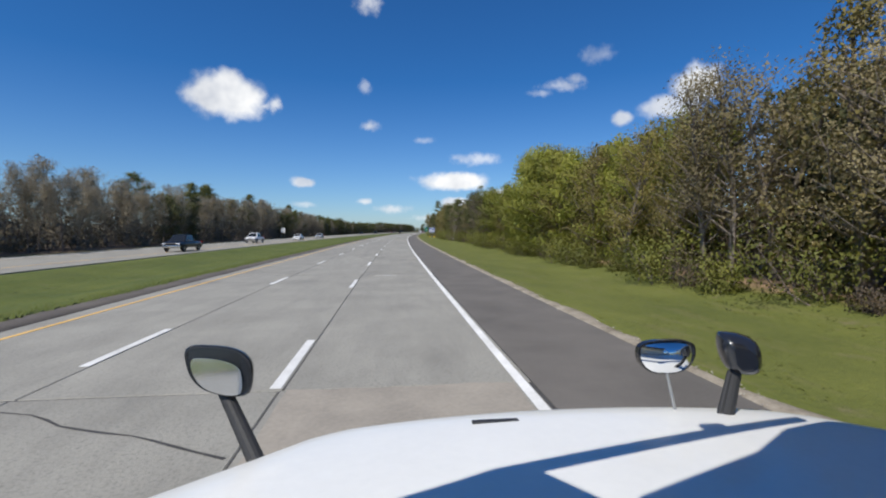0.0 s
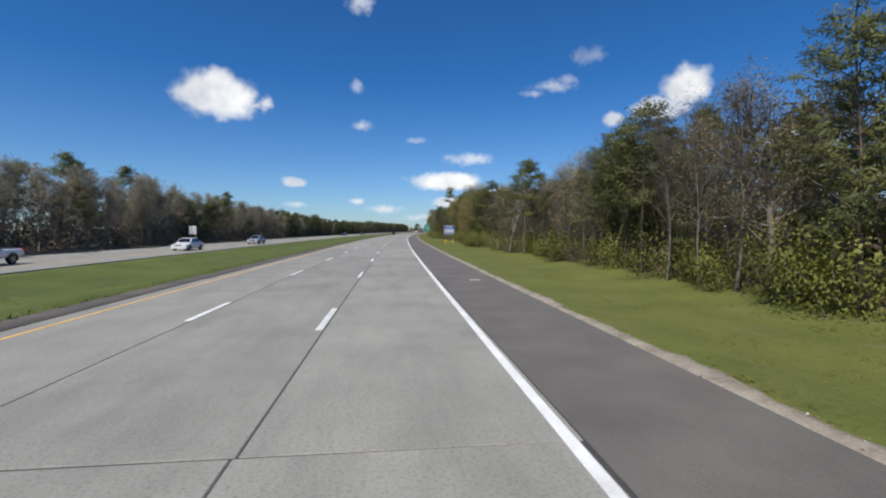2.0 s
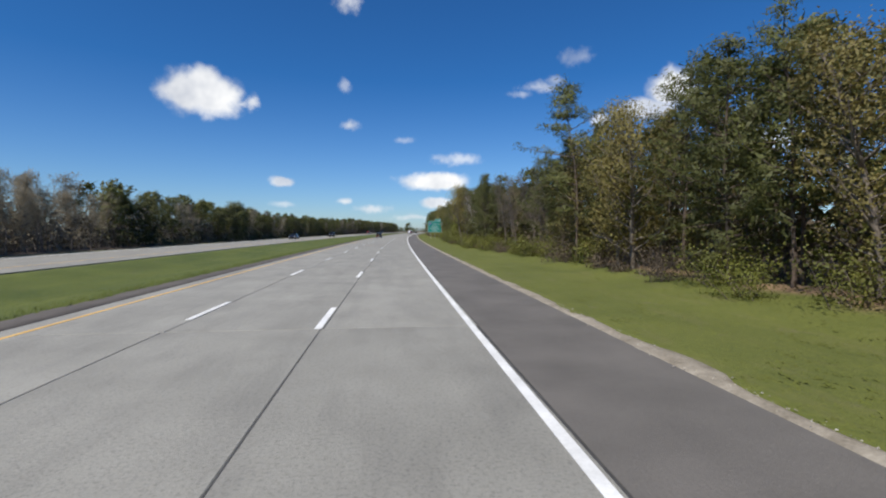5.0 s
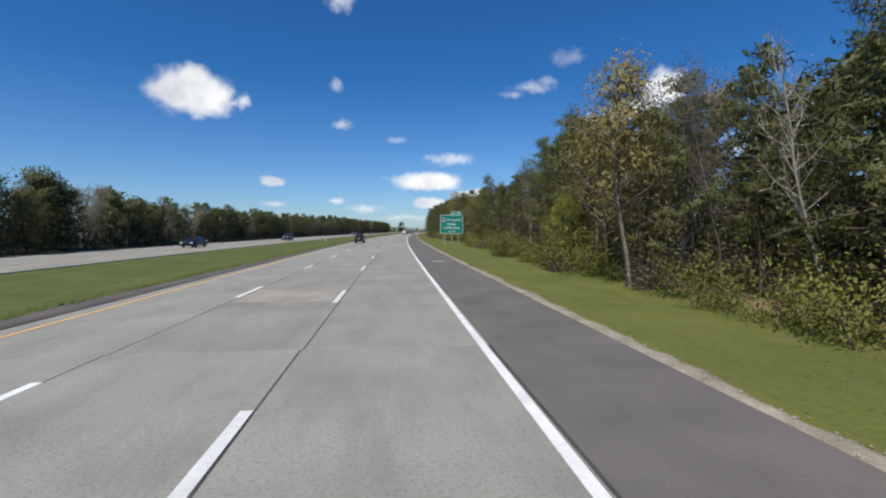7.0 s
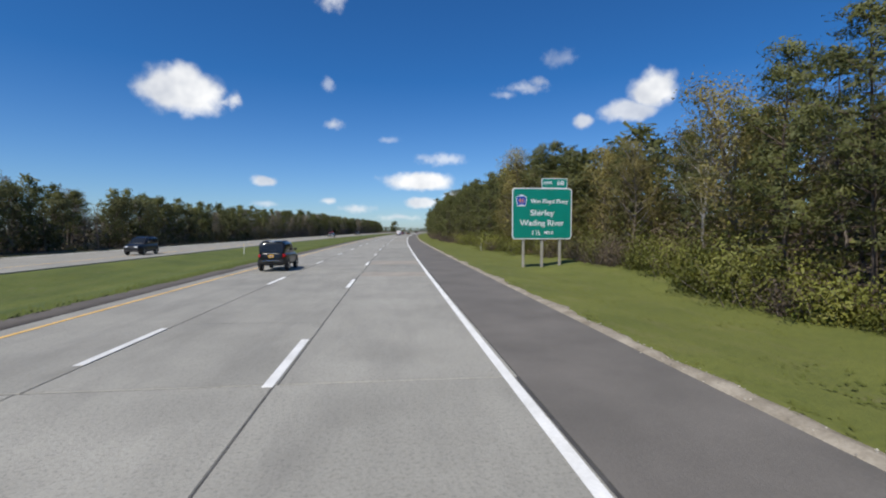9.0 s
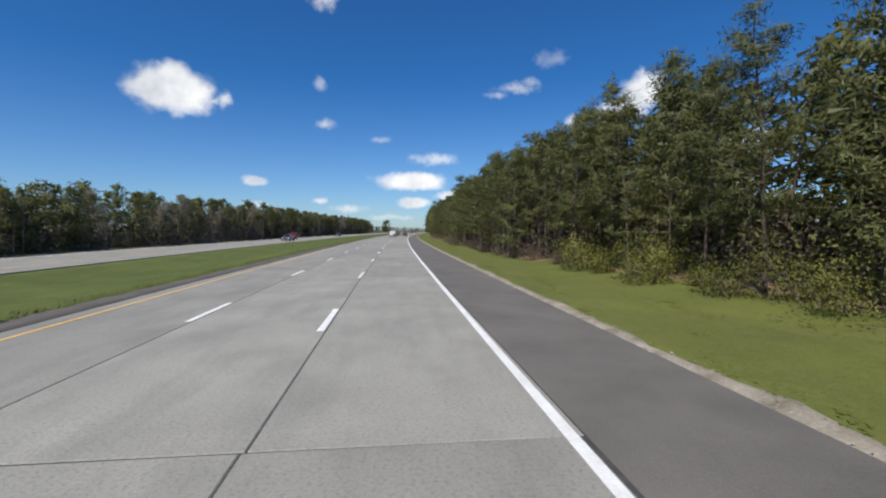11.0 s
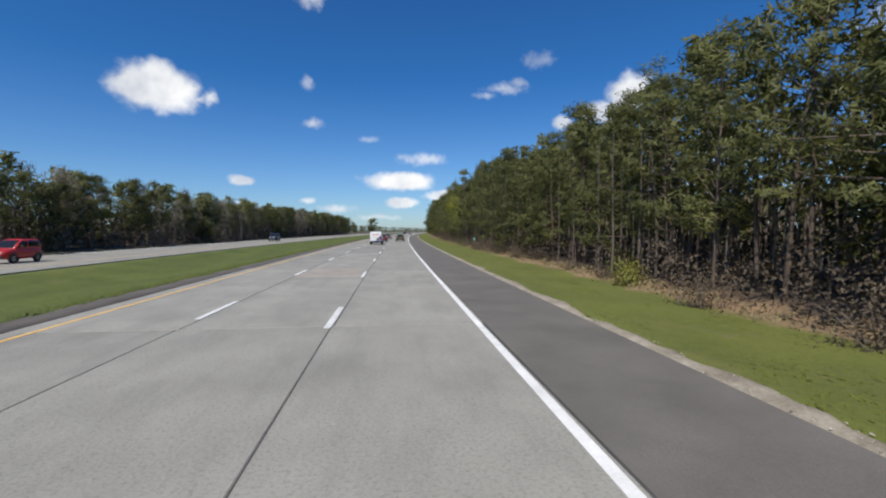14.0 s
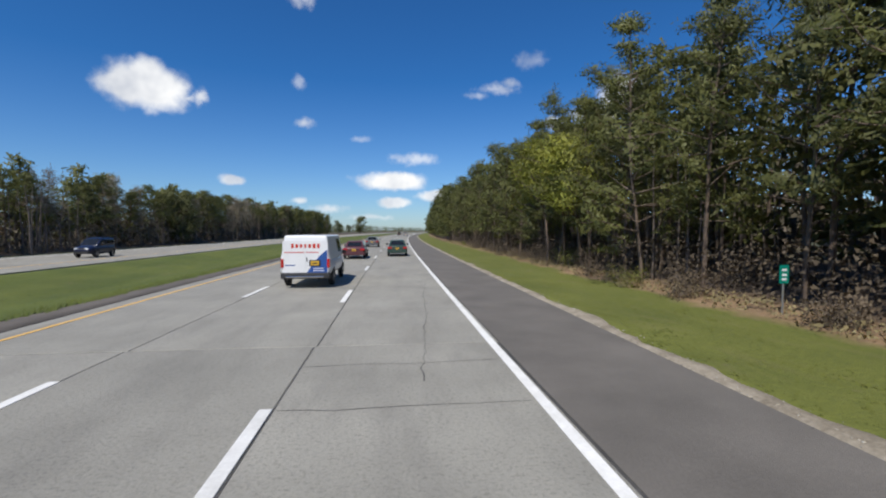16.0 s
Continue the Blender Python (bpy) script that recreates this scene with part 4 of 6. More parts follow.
grass("grass_verge", 28000, BLADES, "short green roadside grass on the verge", False)
grass("grass_edge", 9000, BLADES_LUSH, "ragged grass tufts along the crumbling shoulder", True, 0.55)
grass("grass_median", 26000, BLADES_LUSH, "lush green grass on the median", True)


def gravel():
    """Small stones and clods scattered over the sandy edge of the shoulder."""
    n = 9000
    s = rng.uniform(0, 475, n)
    u = 5.16 + rng.normal(0, 0.11, n)
    r = rng.uniform(0.008, 0.03, n)
    a = s / R
    c = np.stack([R - (R - u) * np.cos(a), (R - u) * np.sin(a), np.full(n, -0.014)], axis=1)
    turn = rng.uniform(0, 6.28, n)
    corner = [c + np.stack([r * np.cos(turn + k), r * np.sin(turn + k), rng.uniform(-0.2, 0.3, n) * r], axis=1) for k in (0, 2.1, 4.2)]
    corner.append(c + np.stack([r * 0, r * 0, r * rng.uniform(0.7, 1.1, n)], axis=1))
    verts = np.stack(corner, axis=1).reshape(-1, 3)
    faces = [(4 * i + p, 4 * i + q, 4 * i + 3) for i in range(n) for p, q in ((0, 1), (1, 2), (2, 0))]
    tagged(new("gravel", shape("gravel", verts.tolist(), faces, material("pebbles", (0.16, 0.135, 0.10), (0.48, 0.44, 0.37), 3.0, 20.0, 0.9, 0, island=0.35))),
           "loose pale stones on the sandy shoulder edge", "gravel", kind="stuff")


gravel()


# ---------------------------------------------------------------- signs
GREEN_SHEET = material("green_sign_sheeting", (0.0, 0.20, 0.145), (0.0, 0.235, 0.175), 1.0, 60.0, 0.45, 0.02)
BLUE_SHEET = material("blue_sign_sheeting", (0.01, 0.075, 0.36), (0.012, 0.09, 0.42), 1.0, 60.0, 0.45, 0.02)
WHITE_SHEET = material("white_sign_sheeting", (0.72, 0.73, 0.74), (0.82, 0.83, 0.84), 1.0, 60.0, 0.45, 0.02)
ORANGE_SHEET = material("orange_sheeting", (0.72, 0.22, 0.06), (0.8, 0.27, 0.08), 1.0, 60.0, 0.45, 0.02)
YELLOW_SHEET = material("yellow_reflector", (0.75, 0.50, 0.02), (0.85, 0.58, 0.04), 1.0, 60.0, 0.4, 0.02)
GALVANISED = material("galvanised_steel", (0.32, 0.32, 0.31), (0.46, 0.46, 0.44), 3.0, 40.0, 0.5, 0.1, metal=0.7)
WOOD_POST = material("weathered_post", (0.26, 0.24, 0.20), (0.42, 0.39, 0.33), 2.0, 30.0, 0.85, 0.3)


def plate(w, h, t, r, y=0.0, cx=0.0, cz=0.0):
    """An upright plate with round corners that faces -y."""
    bm = bmesh.new()
    ring = []
    for qx, qz, a0 in ((1, 1, 0), (-1, 1, 90), (-1, -1, 180), (1, -1, 270)):
        for k in range(5):
            a = radians(a0 + k * 22.5)
            ring.append((cx + qx * (w / 2 - r) + r * math.cos(a), cz + qz * (h / 2 - r) + r * math.sin(a)))
    front = [bm.verts.new((x, y, z)) for x, z in ring]
    back = [bm.verts.new((x, y + t, z)) for x, z in ring]
    bm.faces.new(front)
    bm.faces.new(back[::-1])
    for i in range(len(ring)):
        j = (i + 1) % len(ring)
        bm.faces.new((front[i], back[i], back[j], front[j]))
    bmesh.ops.recalc_face_normals(bm, faces=bm.faces)
    return bm


def lettering(text, size, x, z, y, mat, parent, squeeze=1.0, fit=0.0):
    cu = bpy.data.curves.new("lettering", "FONT")
    cu.body, cu.size, cu.align_x, cu.align_y, cu.extrude, cu.offset = text, size, "CENTER", "CENTER", 0.004, size * 0.012
    tmp = bpy.data.objects.new("lettering", cu)
    me = bpy.data.meshes.new_from_object(tmp)
    bpy.data.objects.remove(tmp)
    me.materials.clear()
    me.materials.append(mat)
    xs = [v.co.x for v in me.vertices]
    if fit:
        squeeze = fit / (max(xs) - min(xs))
    me.transform(Matrix.Translation((x, y, z)) @ Matrix.Rotation(radians(90), 4, "X") @ Matrix.Diagonal((squeeze, 1, 1, 1)))
    return part("lettering", me, None, parent)


def exit_sign():
    base = tagged(new("exit_sign"), "large green highway exit sign on three posts in grass", "road sign")
    W, H, low = 4.3, 3.55, 2.0
    mid = low + H / 2
    face = part("sign_panel", plate(W, H, 0.05, 0.22, 0, 0, mid), WHITE_SHEET, base, "white-bordered sign panel")
    part("green_field", plate(W - 0.13, H - 0.13, 0.01, 0.18, -0.006, 0, mid), GREEN_SHEET, face, "green reflective field")
    tab = part("exit_tab", plate(1.85, 0.68, 0.05, 0.08, 0, 0.88, low + H + 0.345), WHITE_SHEET, base, "small exit number tab")
    part("green_field", plate(1.77, 0.60, 0.01, 0.06, -0.006, 0.88, low + H + 0.345), GREEN_SHEET, tab)
    lettering("EXIT", 0.30, 0.42, low + H + 0.345, -0.012, WHITE_SHEET, tab, fit=0.62)
    lettering("68", 0.44, 1.32, low + H + 0.345, -0.012, WHITE_SHEET, tab, fit=0.5)
    lettering("Wm Floyd Pkwy", 0.42, 0.52, low + 2.62, -0.012, WHITE_SHEET, face, fit=2.72)
    lettering("Shirley", 0.55, 0.0, low + 1.82, -0.012, WHITE_SHEET, face, fit=1.72)
    lettering("Wading River", 0.55, 0.0, low + 1.12, -0.012, WHITE_SHEET, face, fit=3.2)
    lettering("1", 0.5, -0.66, low + 0.45, -0.012, WHITE_SHEET, face)
    lettering("\u00bd", 0.5, -0.3, low + 0.45, -0.012, WHITE_SHEET, face)
    lettering("MILE", 0.3, 0.48, low + 0.45, -0.012, WHITE_SHEET, face, fit=0.66)
    for grow, mat, y in ((1.0, WHITE_SHEET, -0.010), (0.9, BLUE_SHEET, -0.013)):
        bm = bmesh.new()
        ring = [(0, 0.43), (0.40, 0.22), (0.30, -0.40), (-0.30, -0.40), (-0.40, 0.22)]
        front = [bm.verts.new((-1.5 + x * grow, y, low + 2.68 + z * grow)) for x, z in ring]
        back = [bm.verts.new((-1.5 + x * grow, y + 0.003, low + 2.68 + z * grow)) for x, z in ring]
        bm.faces.new(front)
        for i in range(5):
            bm.faces.new((front[i], back[i], back[(i + 1) % 5], front[(i + 1) % 5]))
        part("route_shield", bm, mat, face, "five-sided blue county route shield")
    lettering("46", 0.42, -1.5, low + 2.66, -0.017, ORANGE_SHEET, face, fit=0.44)
    part("shield_bar", plate(0.34, 0.06, 0.003, 0.01, -0.017, -1.5, low + 2.36), WHITE_SHEET, face)
    part("shield_bar", plate(0.30, 0.06, 0.003, 0.01, -0.017, -1.5, low + 3.0), WHITE_SHEET, face)
    for x in (-1.3, 0.05, 1.35):
        part("post", box((0.16, 0.20, low + 0.7 + 0.6), (x, 0.17, (low + 0.7) / 2 - 0.3), 0.02), WOOD_POST, base)
        part("bracket", box((0.22, 0.05, 0.12), (x, 0.075, low + 0.35), 0.01), GALVANISED, base)
    for z in (low + 0.35, low + H / 2, low + H - 0.35):
        part("stringer", box((W - 0.2, 0.04, 0.08), (0, 0.072, z + 0.1), 0.008), GALVANISED, base)
    base.matrix_world = along(287.4, 10.4, lie(10.4), 2.0)


def sponsor_sign():
    base = tagged(new("sponsor_sign"), "blue roadside sponsor sign with a white plaque on three posts", "road sign")
    W, H, low = 2.05, 1.72, 2.3
    face = part("sign_panel", plate(W, H, 0.04, 0.08, 0, 0, low + H / 2), WHITE_SHEET, base, "white-edged sign panel")
    part("blue_field", plate(W - 0.1, 1.24, 0.006, 0.06, -0.005, 0, low + H - 0.67), BLUE_SHEET, face)
    part("blue_field", plate(W - 0.1, 0.34, 0.006, 0.05, -0.005, 0, low + 0.22), BLUE_SHEET, face)
    part("plaque", plate(W - 0.3, 0.52, 0.006, 0.03, -0.010, 0, low + 0.72), WHITE_SHEET, face, "white name plaque")
    for w, h, x, z, mat in ((1.5, 0.10, 0, 1.5, WHITE_SHEET), (0.5, 0.13, -0.3, 1.2, WHITE_SHEET), (0.5, 0.13, 0.4, 1.2, WHITE_SHEET), (1.0, 0.10, 0.2, 0.80, SEALANT),
                            (0.18, 0.25, -0.6, 0.74, SEALANT), (1.5, 0.12, 0, 0.22, WHITE_SHEET)):
        part("text_bar", plate(w, h, 0.003, 0.01, -0.014, x, low + z), mat, face)
    for x in (-0.72, 0.02, 0.72):
        post = part("post", box((0.07, 0.07, low + H + 0.4), (x, 0.085, (low + H) / 2 - 0.25), 0.01), GALVANISED, base)
        if x in (-0.72, 0.72):
            bm = plate(0.42, 0.42, 0.02, 0.03, 0, 0, 0)
            bmesh.ops.transform(bm, matrix=Matrix.Translation((x, 0.02, 0.82)) @ Matrix.Rotation(radians(45), 4, "Y"), verts=bm.verts)
            part("reflector", bm, YELLOW_SHEET, post, "yellow diamond reflector")
    base.matrix_world = along(138.3, 9.1, lie(9.1), 2.0) @ Matrix.Scale(0.845, 4)


def mile_marker(s, u):
    base = tagged(new("mile_marker"), "small green mile marker on a thin steel post", "road sign")
    part("post", box((0.05, 0.04, 1.75), (0, 0.03, 0.6), 0.006), GALVANISED, base)
    face = part("sign_panel", plate(0.3, 0.55, 0.01, 0.03, 0, 0, 1.2), GREEN_SHEET, base)
    for z in (1.33, 1.18, 1.05):
        part("text_bar", plate(0.16, 0.07, 0.003, 0.01, -0.005, 0, z), WHITE_SHEET, face)
    base.matrix_world = along(s, u, lie(u))


def back_sign(s, u):
    base = tagged(new("roadside_sign"), "pale road sign with faint bars on two posts", "road sign", "")
    part("sign_panel", plate(1.15, 1.4, 0.04, 0.06, 0, 0, 2.35), WHITE_SHEET, base)
    for x, z in ((-0.2, 2.62), (0.22, 2.6), (-0.2, 2.14), (0.24, 2.12)):
        part("sign_bar", box((0.2, 0.008, 0.12), (x, -0.024, z), 0.002), GALVANISED, base)
    for x in (-0.38, 0.38):
        part("post", box((0.09, 0.08, 3.0), (x, 0.085, 1.25), 0.01), GALVANISED, base)
    base.matrix_world = along(s, u, lie(u))


def delineator(s, u):
    base = tagged(new("delineator_post"), "thin white marker post standing in the grass", "marker post", "marker posts in the grass")
    part("post", box((0.08, 0.03, 1.35), (0, 0, 0.5), 0.008), WHITE_SHEET, base)
    part("reflector", plate(0.07, 0.16, 0.006, 0.01, -0.024, 0, 1.08), YELLOW_SHEET, base)
    base.matrix_world = along(s, u, lie(u))


def shoulder_mark(s, u, w, l, label):
    """Worn white paint on the shoulder: an outlined box with blots in it."""
    base = tagged(new("shoulder_mark"), label, "road marking", kind="structure")
    for cx, cy, bw, bl in ((0, 0.04, w, 0.08), (0, l - 0.04, w, 0.08), (-w / 2 + 0.04, l / 2, 0.08, l - 0.16), (w / 2 - 0.04, l / 2, 0.08, l - 0.16),
                           (-0.22 * w, 0.34 * l, 0.2 * w, 0.14 * l), (0.05 * w, 0.3 * l, 0.16 * w, 0.2 * l), (0.26 * w, 0.42 * l, 0.14 * w, 0.1 * l), (-0.1 * w, 0.56 * l, 0.3 * w, 0.07 * l),
                           (0.2 * w, 0.66 * l, 0.26 * w, 0.16 * l), (-0.24 * w, 0.76 * l, 0.14 * w, 0.16 * l), (0.0, 0.8 * l, 0.12 * w, 0.08 * l)):
        part("paint_bar", box((bw, bl, 0.008), (cx, cy, 0.0), 0.002), WORN_PAINT, base)
    base.matrix_world = along(s, u, -0.012)


shoulder_mark(233.6, 3.5, 0.85, 1.2, "worn white painted box on the asphalt shoulder")
shoulder_mark(78.4, 3.85, 0.45, 0.5, "small worn white paint blot on the asphalt shoulder")


def fallen_branch(s, u, turn):
    paths = [bough((0, 0, 0.05), (1, 0.2, 0.22), 2.6, 0.06, 0.1, 6, 0.12)]
    for i in range(5):
        paths.append(bough(paths[0][1 + i % 5][0], (rng.normal(0.6, 0.4), rng.normal(0, 0.7), rng.uniform(0.0, 0.5)), rng.uniform(0.6, 1.3), 0.03, -0.1, 4, 0.2))
    v, f = tubes(paths, 6)
    ob = new("fallen_branch", shape("fallen_branch", v, f, DEAD_WOOD, True))
    ob.matrix_world = along(s, u, lie(u), turn)
    tagged(ob, "bleached dead branch lying at the edge of the wood", "branch", "fallen branches")


fallen_branch(113.4, 12.0, 20)
fallen_branch(114.4, 12.3, -25)
fallen_branch(113.0, 12.6, 75)
fallen_branch(125.0, 12.2, 10)

exit_sign()
sponsor_sign()
mile_marker(454.9 + 12.6, 11.5)
back_sign(138.6, -34.4)
delineator(312.0, -17.5)
delineator(314.7, 11.0)


# ---------------------------------------------------------------- vehicles
GLASS = material("dark_car_glass", (0.012, 0.014, 0.016), (0.02, 0.022, 0.024), 1.0, 10.0, 0.08, 0)
TYRE = material("tyre_rubber", (0.015, 0.015, 0.015), (0.03, 0.03, 0.03), 4.0, 40.0, 0.85, 0.2)
RIM = material("alloy_rim", (0.4, 0.4, 0.41), (0.55, 0.55, 0.56), 4.0, 40.0, 0.3, 0, metal=0.9)
TAIL = material("tail_light_red", (0.38, 0.01, 0.01), (0.5, 0.02, 0.015), 4.0, 40.0, 0.2, 0, coat=0.6)
LAMP_CLEAR = material("head_light_clear", (0.6, 0.62, 0.64), (0.75, 0.76, 0.78), 4.0, 40.0, 0.15, 0, coat=0.6)
TRIM = material("black_plastic", (0.02, 0.02, 0.021), (0.04, 0.04, 0.041), 4.0, 50.0, 0.6, 0.1)
PLATE = material("number_plate_yellow", (0.75, 0.42, 0.02), (0.85, 0.5, 0.04), 4.0, 50.0, 0.5, 0)
CHROME = material("chrome", (0.6, 0.6, 0.61), (0.7, 0.7, 0.71), 4.0, 50.0, 0.12, 0, metal=1.0)


def paint(name, c):
    dim = max(c) < 0.1
    return material(name, tuple(x * 0.9 for x in c), c, 1.5, 30.0, 0.3 if dim else 0.38, 0, coat=0.25 if dim else 0.35)


def loft(stations, power=3.2, n=16):
    """A body from stations (y, half width, low z, high z) with rounded rectangular sections."""
    bm = bmesh.new()
    rings = []
    for y, w, lo, hi in stations:
        ring = []
        for k in range(n):
            a = 2 * math.pi * (k + 0.5) / n
            c, q = math.cos(a), math.sin(a)
            ring.append(bm.verts.new((w * math.copysign(abs(c) ** (2 / power), c), y, (lo + hi) / 2 + (hi - lo) / 2 * math.copysign(abs(q) ** (2 / power), q))))
        rings.append(ring)
    for a, b in zip(rings, rings[1:]):
        for k in range(n):
            bm.faces.new((a[k], a[(k + 1) % n], b[(k + 1) % n], b[k]))
    bm.faces.new(rings[0])
    bm.faces.new(rings[-1][::-1])
    bmesh.ops.recalc_face_normals(bm, faces=bm.faces)
    for f in bm.faces:
        f.smooth = len(f.verts) == 4
    return bm


def quad_pane(c, x0, x1, z0, z1, out=0.008):
    """A pane in the four-cornered face c (low-left, low-right, high-right, high-left), by shares of its width and height."""
    c = [Vector(p) for p in c]

    def at(a, b):
        return c[0].lerp(c[1], a).lerp(c[3].lerp(c[2], a), b)
    normal = (c[1] - c[0]).cross(c[3] - c[0]).normalized()
    bm = bmesh.new()
    pts = [at(x0, z0), at(x1, z0), at(x1, z1), at(x0, z1)]
    front = [bm.verts.new(p + normal * out) for p in pts]
    back = [bm.verts.new(p - normal * 0.01) for p in pts]
    bm.faces.new(front)
    for i in range(4):
        bm.faces.new((front[i], back[i], back[(i + 1) % 4], front[(i + 1) % 4]))
    bmesh.ops.recalc_face_normals(bm, faces=bm.faces)
    return bm


def wheel(base, x, y, r, wide, side):
    hub = part("wheel", rod((x - wide / 2, y, r), (x + wide / 2, y, r), r * 0.7, sides=20), TRIM, base)
    bm = bmesh.new()
    n, prof = 24, [(-0.5, 0.66), (-0.5, 0.92), (-0.36, 1.0), (0.36, 1.0), (0.5, 0.92), (0.5, 0.66)]
    rings = [[bm.verts.new((x + wide * p, y + r * q * math.cos(2 * math.pi * k / n), r + r * q * math.sin(2 * math.pi * k / n))) for p, q in prof] for k in range(n)]
    for k in range(n):
        a, b = rings[k], rings[(k + 1) % n]
        for j in range(len(prof) - 1):
            bm.faces.new((a[j], a[j + 1], b[j + 1], b[j]))
    part("tyre", bm, TYRE, hub)
    bm = bmesh.new()
    xo = x + side * (wide / 2 + 0.004)
    for k in range(5):
        a = 2 * math.pi * k / 5
        pts = [(0.1, a - 0.5), (0.62, a - 0.16), (0.62, a + 0.16), (0.1, a + 0.5)]
        ring = [bm.verts.new((xo, y + r * d * math.cos(q), r + r * d * math.sin(q))) for d, q in pts]
        inner = [bm.verts.new((xo - side * 0.02, v.co.y, v.co.z)) for v in ring]
        bm.faces.new(ring)
        for i in range(4):
            bm.faces.new((ring[i], inner[i], inner[(i + 1) % 4], ring[(i + 1) % 4]))
    bmesh.ops.recalc_face_normals(bm, faces=bm.faces)
    part("rim", bm, RIM, hub)


def vehicle(name, label, category, colour, L, W, H, belt, stations, cabin, wheels, r, rear=None, panes=2, first=0, power=3.6, group="traffic on the highway"):
    """stations: body below the belt; cabin: (rear low y, front low y, rear high y, front high y, half width low, half width high)."""
    base = tagged(new(name), label, category, group)
    body = part("body", loft(stations, power, 20), colour, base)
    yb0, yb1, yt0, yt1, wl, wh = cabin
    zl, zh = belt - 0.06, H
    low = [(-wl, yb0, zl), (wl, yb0, zl), (wl, yb1, zl), (-wl, yb1, zl)]
    high = [(-wh, yt0, zh), (wh, yt0, zh), (wh, yt1, zh), (-wh, yt1, zh)]
    bm = bmesh.new()
    vs = [bm.verts.new(p) for p in low + high]
    for f in ((0, 1, 5, 4), (1, 2, 6, 5), (2, 3, 7, 6), (3, 0, 4, 7), (4, 5, 6, 7)):
        bm.faces.new([vs[i] for i in f])
    bmesh.ops.bevel(bm, geom=[e for e in bm.edges if max(v.co.z for v in e.verts) > zl + 0.1], offset=0.085, segments=4, affect="EDGES", profile=0.6)
    bmesh.ops.recalc_face_normals(bm, faces=bm.faces)
    top = part("cabin", bm, colour, base)
    rear_face = (low[0], low[1], high[1], high[0])
    right_face = (low[1], low[2], high[2], high[1])
    front_face = (low[2], low[3], high[3], high[2])
    left_face = (low[3], low[0], high[0], high[3])
    if rear is None:
        part("rear_window", quad_pane(rear_face, 0.1, 0.9, 0.2, 0.84), GLASS, top, "dark rear window")
    part("windscreen", quad_pane(front_face, 0.07, 0.93, 0.12, 0.9), GLASS, top, "dark windscreen")
    for face, flip in ((right_face, False), (left_face, True)):
        for i in range(first, panes):
            a, b = 0.08 + i * 0.84 / panes, 0.08 + (i + 1) * 0.84 / panes - 0.03
            if flip:
                a, b = 1 - b, 1 - a
            part("side_window", quad_pane(face, a, b, 0.2, 0.82), GLASS, top)
    for y in wheels:
        for side in (-1, 1):
            wheel(base, side * (W / 2 - 0.1), y, r, 0.2, side)
            bm = bmesh.new()
            xo = side * (W / 2 - 0.004)
            arc = [2 * math.pi * k / 24 for k in range(-1, 14)]
            inner = [bm.verts.new((xo, y + (r + 0.02) * math.cos(a), r + (r + 0.02) * math.sin(a))) for a in arc]
            outer = [bm.verts.new((xo + side * 0.012, y + (r + 0.075) * math.cos(a), r + (r + 0.075) * math.sin(a))) for a in arc]
            deep_in = [bm.verts.new((xo - side * 0.2, v.co.y, v.co.z)) for v in inner]
            for k in range(len(arc) - 1):
                bm.faces.new((inner[k], inner[k + 1], outer[k + 1], outer[k]))
                bm.faces.new((inner[k], inner[k + 1], deep_in[k + 1], deep_in[k]))
            part("wheel_arch", bm, TRIM, body)
    for side in (-1, 1):
        mirror = part("side_mirror", box((0.2, 0.1, 0.15), (side * (W / 2 + 0.08), cabin[1] - 0.45, belt + 0.08), 0.03, 2), TRIM, base)
    return base


def rear_kit(base, W, z_light, h_light, w_light, z_plate, z_bump, bump_mat, y=0.0, x_plate=0.0):
    for side in (-1, 1):
        part("tail_light", box((w_light, 0.12, h_light), (side * (W / 2 - w_light / 2 - 0.03), y + 0.05, z_light), 0.03, 2), TAIL, base, "red tail light")
    plate_ob = part("number_plate", box((0.31, 0.02, 0.16), (x_plate, y - 0.015, z_plate), 0.005), PLATE, base, "yellow number plate")
    part("plate_bar", box((0.22, 0.006, 0.06), (x_plate, y - 0.027, z_plate), 0.002), TRIM, plate_ob)
    part("rear_bumper", box((W * 0.97, 0.22, 0.24), (0, y + 0.06, z_bump), 0.06, 3), bump_mat, base)


def front_kit(base, L, W, z, mat):
    for side in (-1, 1):
        part("head_light", box((0.34, 0.12, 0.16), (side * (W / 2 - 0.24), L - 0.09, z), 0.04, 2), LAMP_CLEAR, base, "clear head light")
    part("grille", box((W * 0.45, 0.06, 0.16), (0, L - 0.03, z - 0.02), 0.02), TRIM, base)
    part("front_bumper", box((W * 0.96, 0.2, 0.26), (0, L - 0.08, z - 0.28), 0.07, 3), mat, base)


def sedan(label, colour, s, u, turn=0.0):
    L, W, H = 4.7, 1.8, 1.45
    st = [(0.0, 0.72, 0.45, 0.86), (0.12, 0.84, 0.3, 0.98), (0.8, 0.89, 0.24, 1.0), (2.4, 0.9, 0.2, 0.96), (3.5, 0.89, 0.22, 0.94), (4.3, 0.84, 0.26, 0.82), (4.62, 0.74, 0.32, 0.72), (L, 0.6, 0.4, 0.62)]
    base = vehicle("sedan", label, "car", colour, L, W, H, 0.95, st, (0.55, 3.55, 1.25, 2.65, 0.8, 0.6), (0.95, 3.75), 0.31)
    rear_kit(base, W, 0.78, 0.18, 0.36, 0.72, 0.45, colour)
    front_kit(base, L, W, 0.66, colour)
    base.matrix_world = along(s, u, 0.012, turn)
    return base


